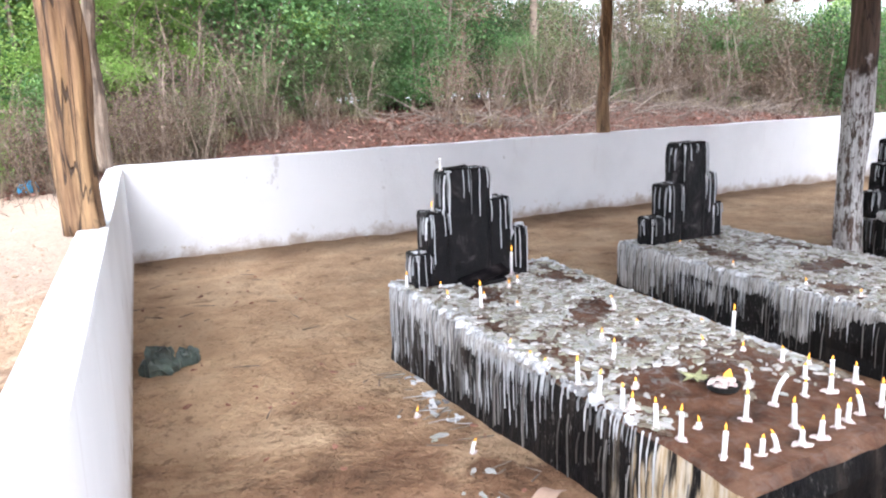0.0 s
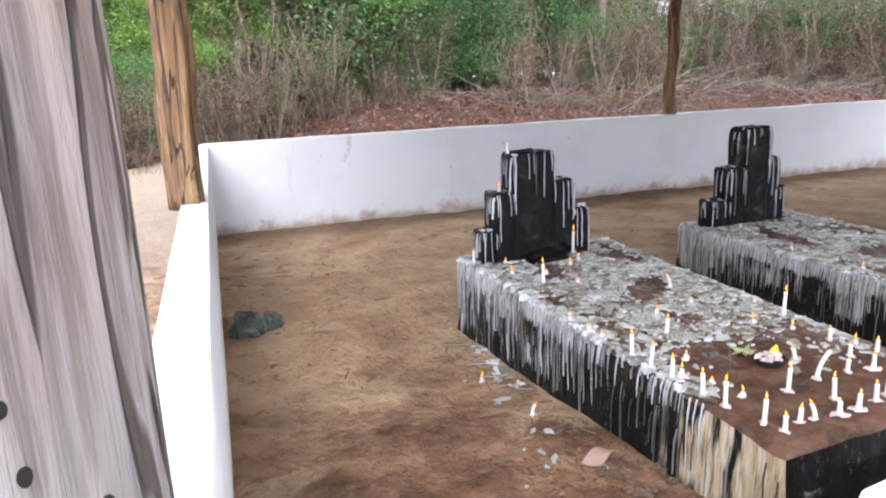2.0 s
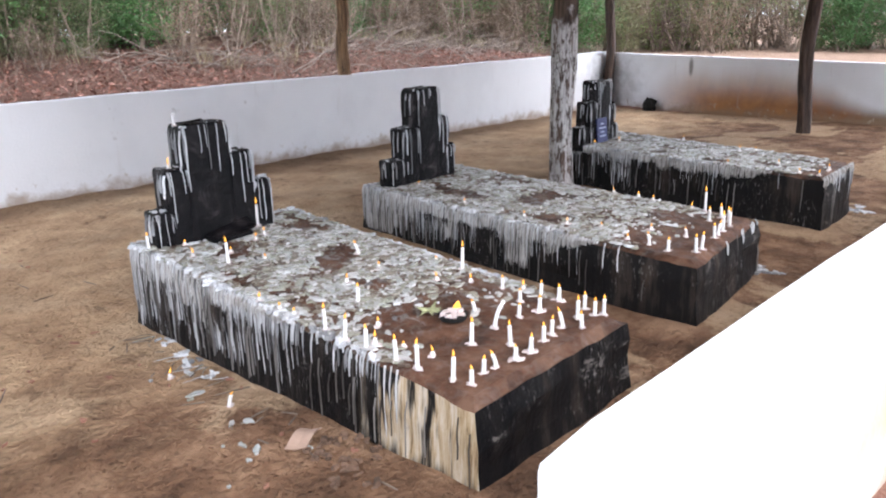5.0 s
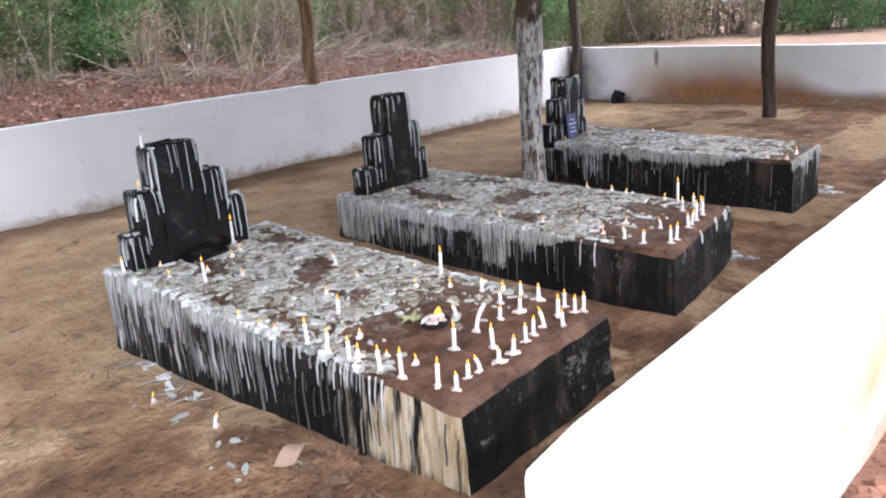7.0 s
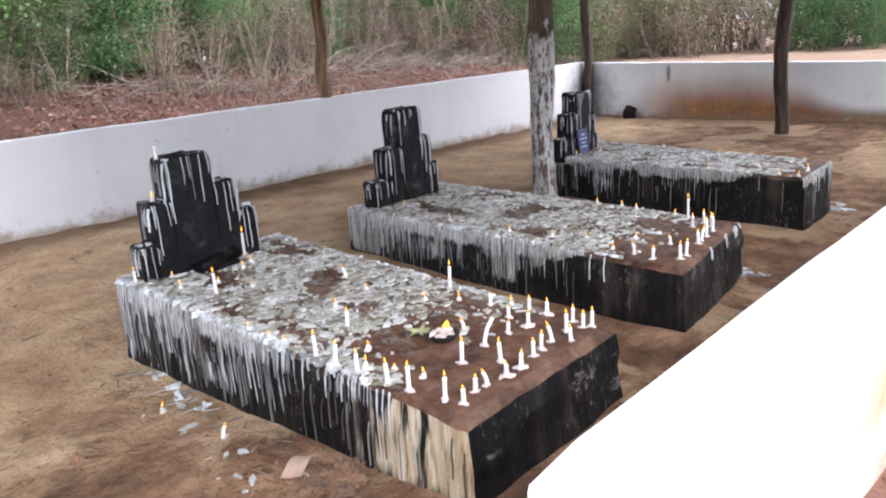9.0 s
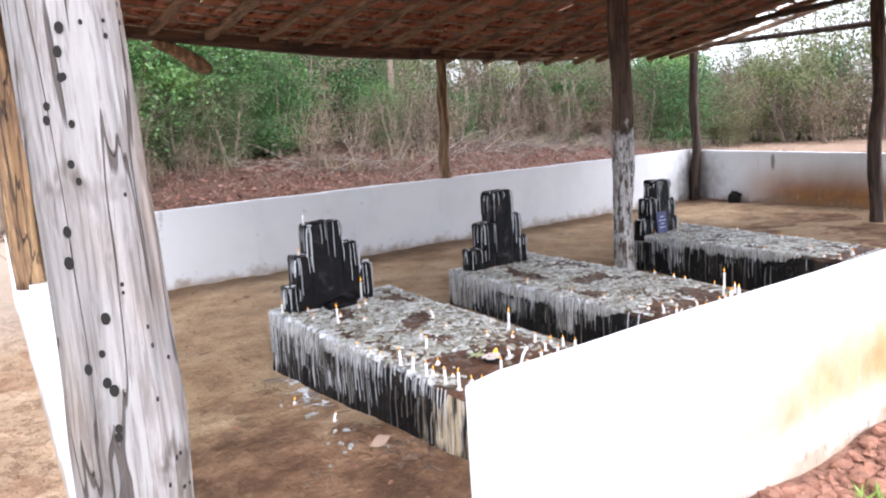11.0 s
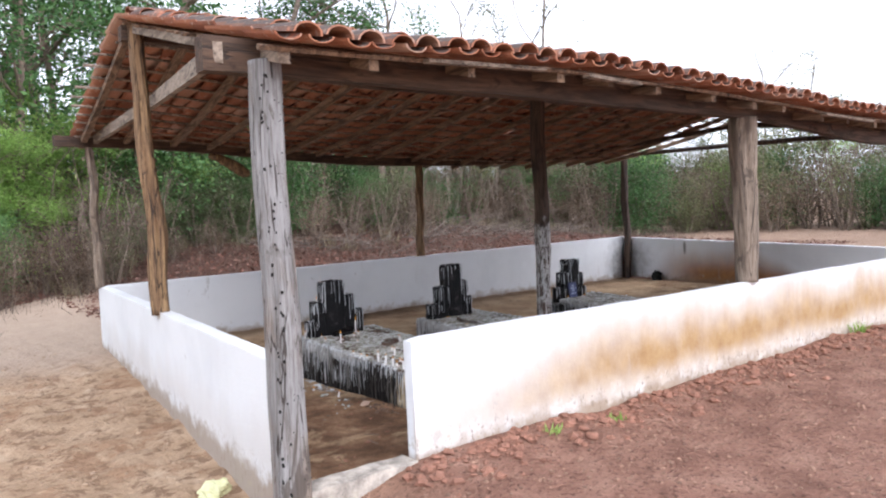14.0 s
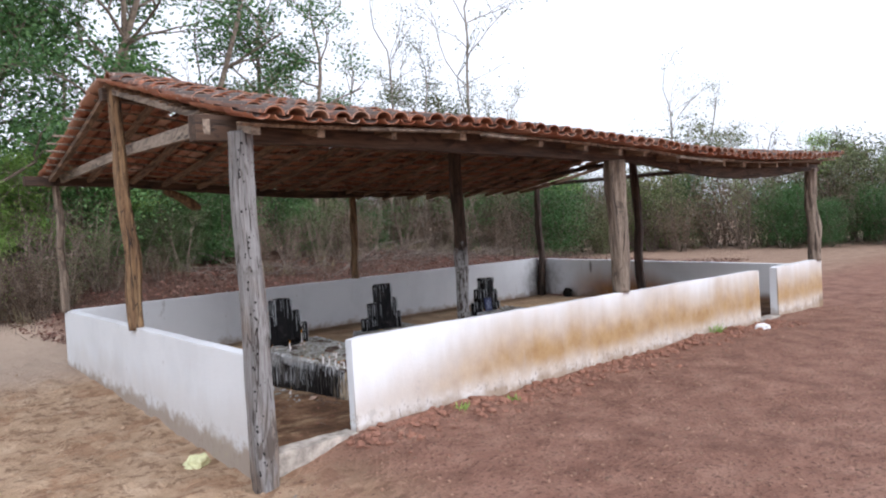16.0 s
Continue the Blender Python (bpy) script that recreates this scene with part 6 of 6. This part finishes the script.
# thicket where the wood turns the corner
for i in range(34):
    x, y = rng.uniform(22, 38), rng.uniform(17, 27)
    k = rng.choice((3, 6, 6, 5))
    plant("tree", TREES[k], x, y, rng.uniform(0.5, 0.72), rng.uniform(0, 360), TREE_TEXT[k], "tree", "trees of the wood", 0)
for i in range(28):
    x, y = rng.uniform(20, 34), rng.uniform(15.5, 22)
    k = rng.choices(range(5), (0, 1, 5, 4, 2))[0]
    plant("bush", SHRUBS[k], x, y, rng.uniform(1.2, 1.8), rng.uniform(0, 360), SHRUB_TEXT[k], "bush", "bushes at the wood's edge", 0)
# the far body of the wood
for i in range(70):
    x, y = rng.uniform(-45, 48), rng.uniform(29, 38)
    if x < 16 and rng.random() < 0.9:
        continue
    k = rng.choice((3, 3, 0, 5) if x < 14 else (3, 6, 3, 2))
    plant("tree", TREES[k], x, y, rng.uniform(0.8, 1.1) * (0.7 if x < 6 else 1.0), rng.uniform(0, 360), TREE_TEXT[k], "tree", "trees of the wood", 0)
for row in range(2):
    t = 0.0
    while t < 1.0:
        x, y = 33 + row * 4 + 7 * t + rng.uniform(-1, 1), 16 - 26 * t
        k = rng.choices(range(6), (0.5, 0.4, 0.8, 4, 0.5, 2))[0]
        plant("tree", TREES[k], x, y, rng.uniform(0.6, 0.9), rng.uniform(0, 360), TREE_TEXT[k], "tree", "trees of the wood", 0)
        t += rng.uniform(0.06, 0.1)
# bushes to the left, beyond the sandy track
for i in range(18):
    x, y = rng.uniform(-22, -9), rng.uniform(1, 12)
    k = rng.choices(range(5), (4, 4, 2, 1, 1))[0]
    plant("bush", SHRUBS[k], x, y, rng.uniform(1.0, 1.8), rng.uniform(0, 360), SHRUB_TEXT[k], "bush", "bushes at the wood's edge", 0)

# dry brush, stems and grass between wall and wood
random.seed(3)
m = Mesh()
for i in range(4200):
    x = rng.uniform(-9, 24)
    y = edge_y(x) - 0.9 + rng.gauss(0, 0.9)
    if x < 7 and rng.random() < 0.55:
        continue
    if x > 1:
        y -= abs(rng.gauss(0, 0.9))
    p = Vector((x, y, ground_z(x, y) - 0.02))
    d = Vector((rng.gauss(0, 0.5), rng.gauss(0, 0.5), rng.uniform(0.3, 1.2))).normalized()
    l, w = rng.uniform(0.15, 0.75), rng.uniform(0.004, 0.010)
    side = d.cross(Vector((0.3, 1, 0.1))).normalized() * (w / 2)
    q = p + d * (l * 0.55)
    d2 = (d + Vector((rng.gauss(0, 0.4), rng.gauss(0, 0.4), -0.2))).normalized()
    e2 = q + d2 * (l * 0.45)
    o = len(m.v)
    m.v.extend((tuple(p - side), tuple(p + side), tuple(q + side * 0.7), tuple(q - side * 0.7), tuple(e2)))
    m.f.extend(((o, o + 1, o + 2, o + 3), (o + 3, o + 2, o + 4)))
solid("dry_brush", m, M_TWIG, "tangle of dry pale stems and twigs", "brush", "stuff")
m = Mesh()
for i in range(60):
    cx = rng.uniform(-10, 22)
    cy = edge_y(cx) - 0.3 + rng.gauss(0, 0.8)
    for k in range(26):
        p = Vector((cx + rng.gauss(0, 0.12), cy + rng.gauss(0, 0.12), 0))
        p.z = ground_z(p.x, p.y) - 0.02
        leaf(m, p, Vector((rng.gauss(0, 0.35), rng.gauss(0, 0.35), 1)).normalized(), rng.uniform(0.25, 0.6), 0.014)
solid("dry_grass", m, M_GRASS, "tufts of dry straw-coloured grass", "grass", "stuff")
m = Mesh()
for i in range(30000):
    x = rng.uniform(-8, 22)
    y = 6.6 + (edge_y(x) - 5.3) * rng.random() if x > 0.6 else edge_y(x) - 0.6 + rng.random() * 3
    p = Vector((x, y, ground_z(x, y) + rng.uniform(0.004, 0.03)))
    leaf(m, p, Vector((rng.gauss(0, 1), rng.gauss(0, 1), rng.gauss(0, 0.25))).normalized(), rng.uniform(0.05, 0.12), rng.uniform(0.025, 0.06))
solid("leaf_litter", m, M_LITTER, "fallen red-brown leaves", "leaf litter", "stuff")
# fallen logs and branches
for a, b, r in (((6.6, 9.6), (8.3, 10.1), 0.05), ((8.6, 10.4), (12.0, 9.7), 0.03), ((12.0, 10.6), (14.5, 9.4), 0.03), ((9.0, 9.2), (11.2, 10.3), 0.02), ((14.0, 11.0), (17, 10.2), 0.03)):
    m = Mesh()
    pts = []
    for i in range(9):
        t = i / 8
        x, y = a[0] + (b[0] - a[0]) * t, a[1] + (b[1] - a[1]) * t + 0.12 * math.sin(t * 7)
        pts.append((x, y, ground_z(x, y) + 0.08 + 0.10 * math.sin(t * 3.1)))
    m.tube(pts, [r * (1 - 0.5 * i / 8) for i in range(9)], 7, 0.2)
    solid("fallen_branch", m, M_PALEBARK, "fallen pale dead branch in the brush", "branch", smooth=True)
# tangle of dead branches in front of the wood
m = Mesh()
for i in range(230):
    x, y = rng.uniform(5.5, 19), 0
    y = min(edge_y(x) - 0.2, 15.5) - abs(rng.gauss(0, 1.3))
    a, up, l, r = rng.uniform(0, 6.28), rng.uniform(-0.05, 0.5), rng.uniform(0.5, 1.9), rng.uniform(0.006, 0.018)
    pts, c = [], Vector((x, y, ground_z(x, y) + rng.uniform(0.0, 0.2)))
    for k in range(6):
        pts.append(tuple(c))
        a += rng.gauss(0, 0.3)
        c = c + Vector((math.cos(a), math.sin(a), up)) * (l / 5)
        up = max(-0.3, up + rng.gauss(-0.06, 0.15))
        c.z = max(c.z, ground_z(c.x, c.y) + r)
    m.tube(pts, [r * (1 - 0.12 * k) for k in range(6)], 5, cap=False)
solid("dead_branches", m, plain("grey_dead_wood", (0.145, 0.115, 0.095), 0.9, 0.5, 3), "tangled heap of grey dead branches on leaf litter", "branches", "stuff", smooth=True)
# green tufts at the front wall
for x, y in ((6.35, -0.12), (1.3, -0.32), (2.0, -0.3)):
    m = Mesh()
    for k in range(60 if x > 6 else 22):
        p = Vector((x + rng.gauss(0, 0.04), y + rng.gauss(0, 0.03), 0))
        p.z = ground_z(p.x, p.y) - 0.01
        leaf(m, p, Vector((rng.gauss(0, 0.5), rng.gauss(0, 0.5), 1)).normalized(), rng.uniform(0.06, 0.2 if x > 6 else 0.09), 0.012)
    solid("weed", m, M_LEAF_BRIGHT, "small green weed by the wall's foot", "weed", "stuff")
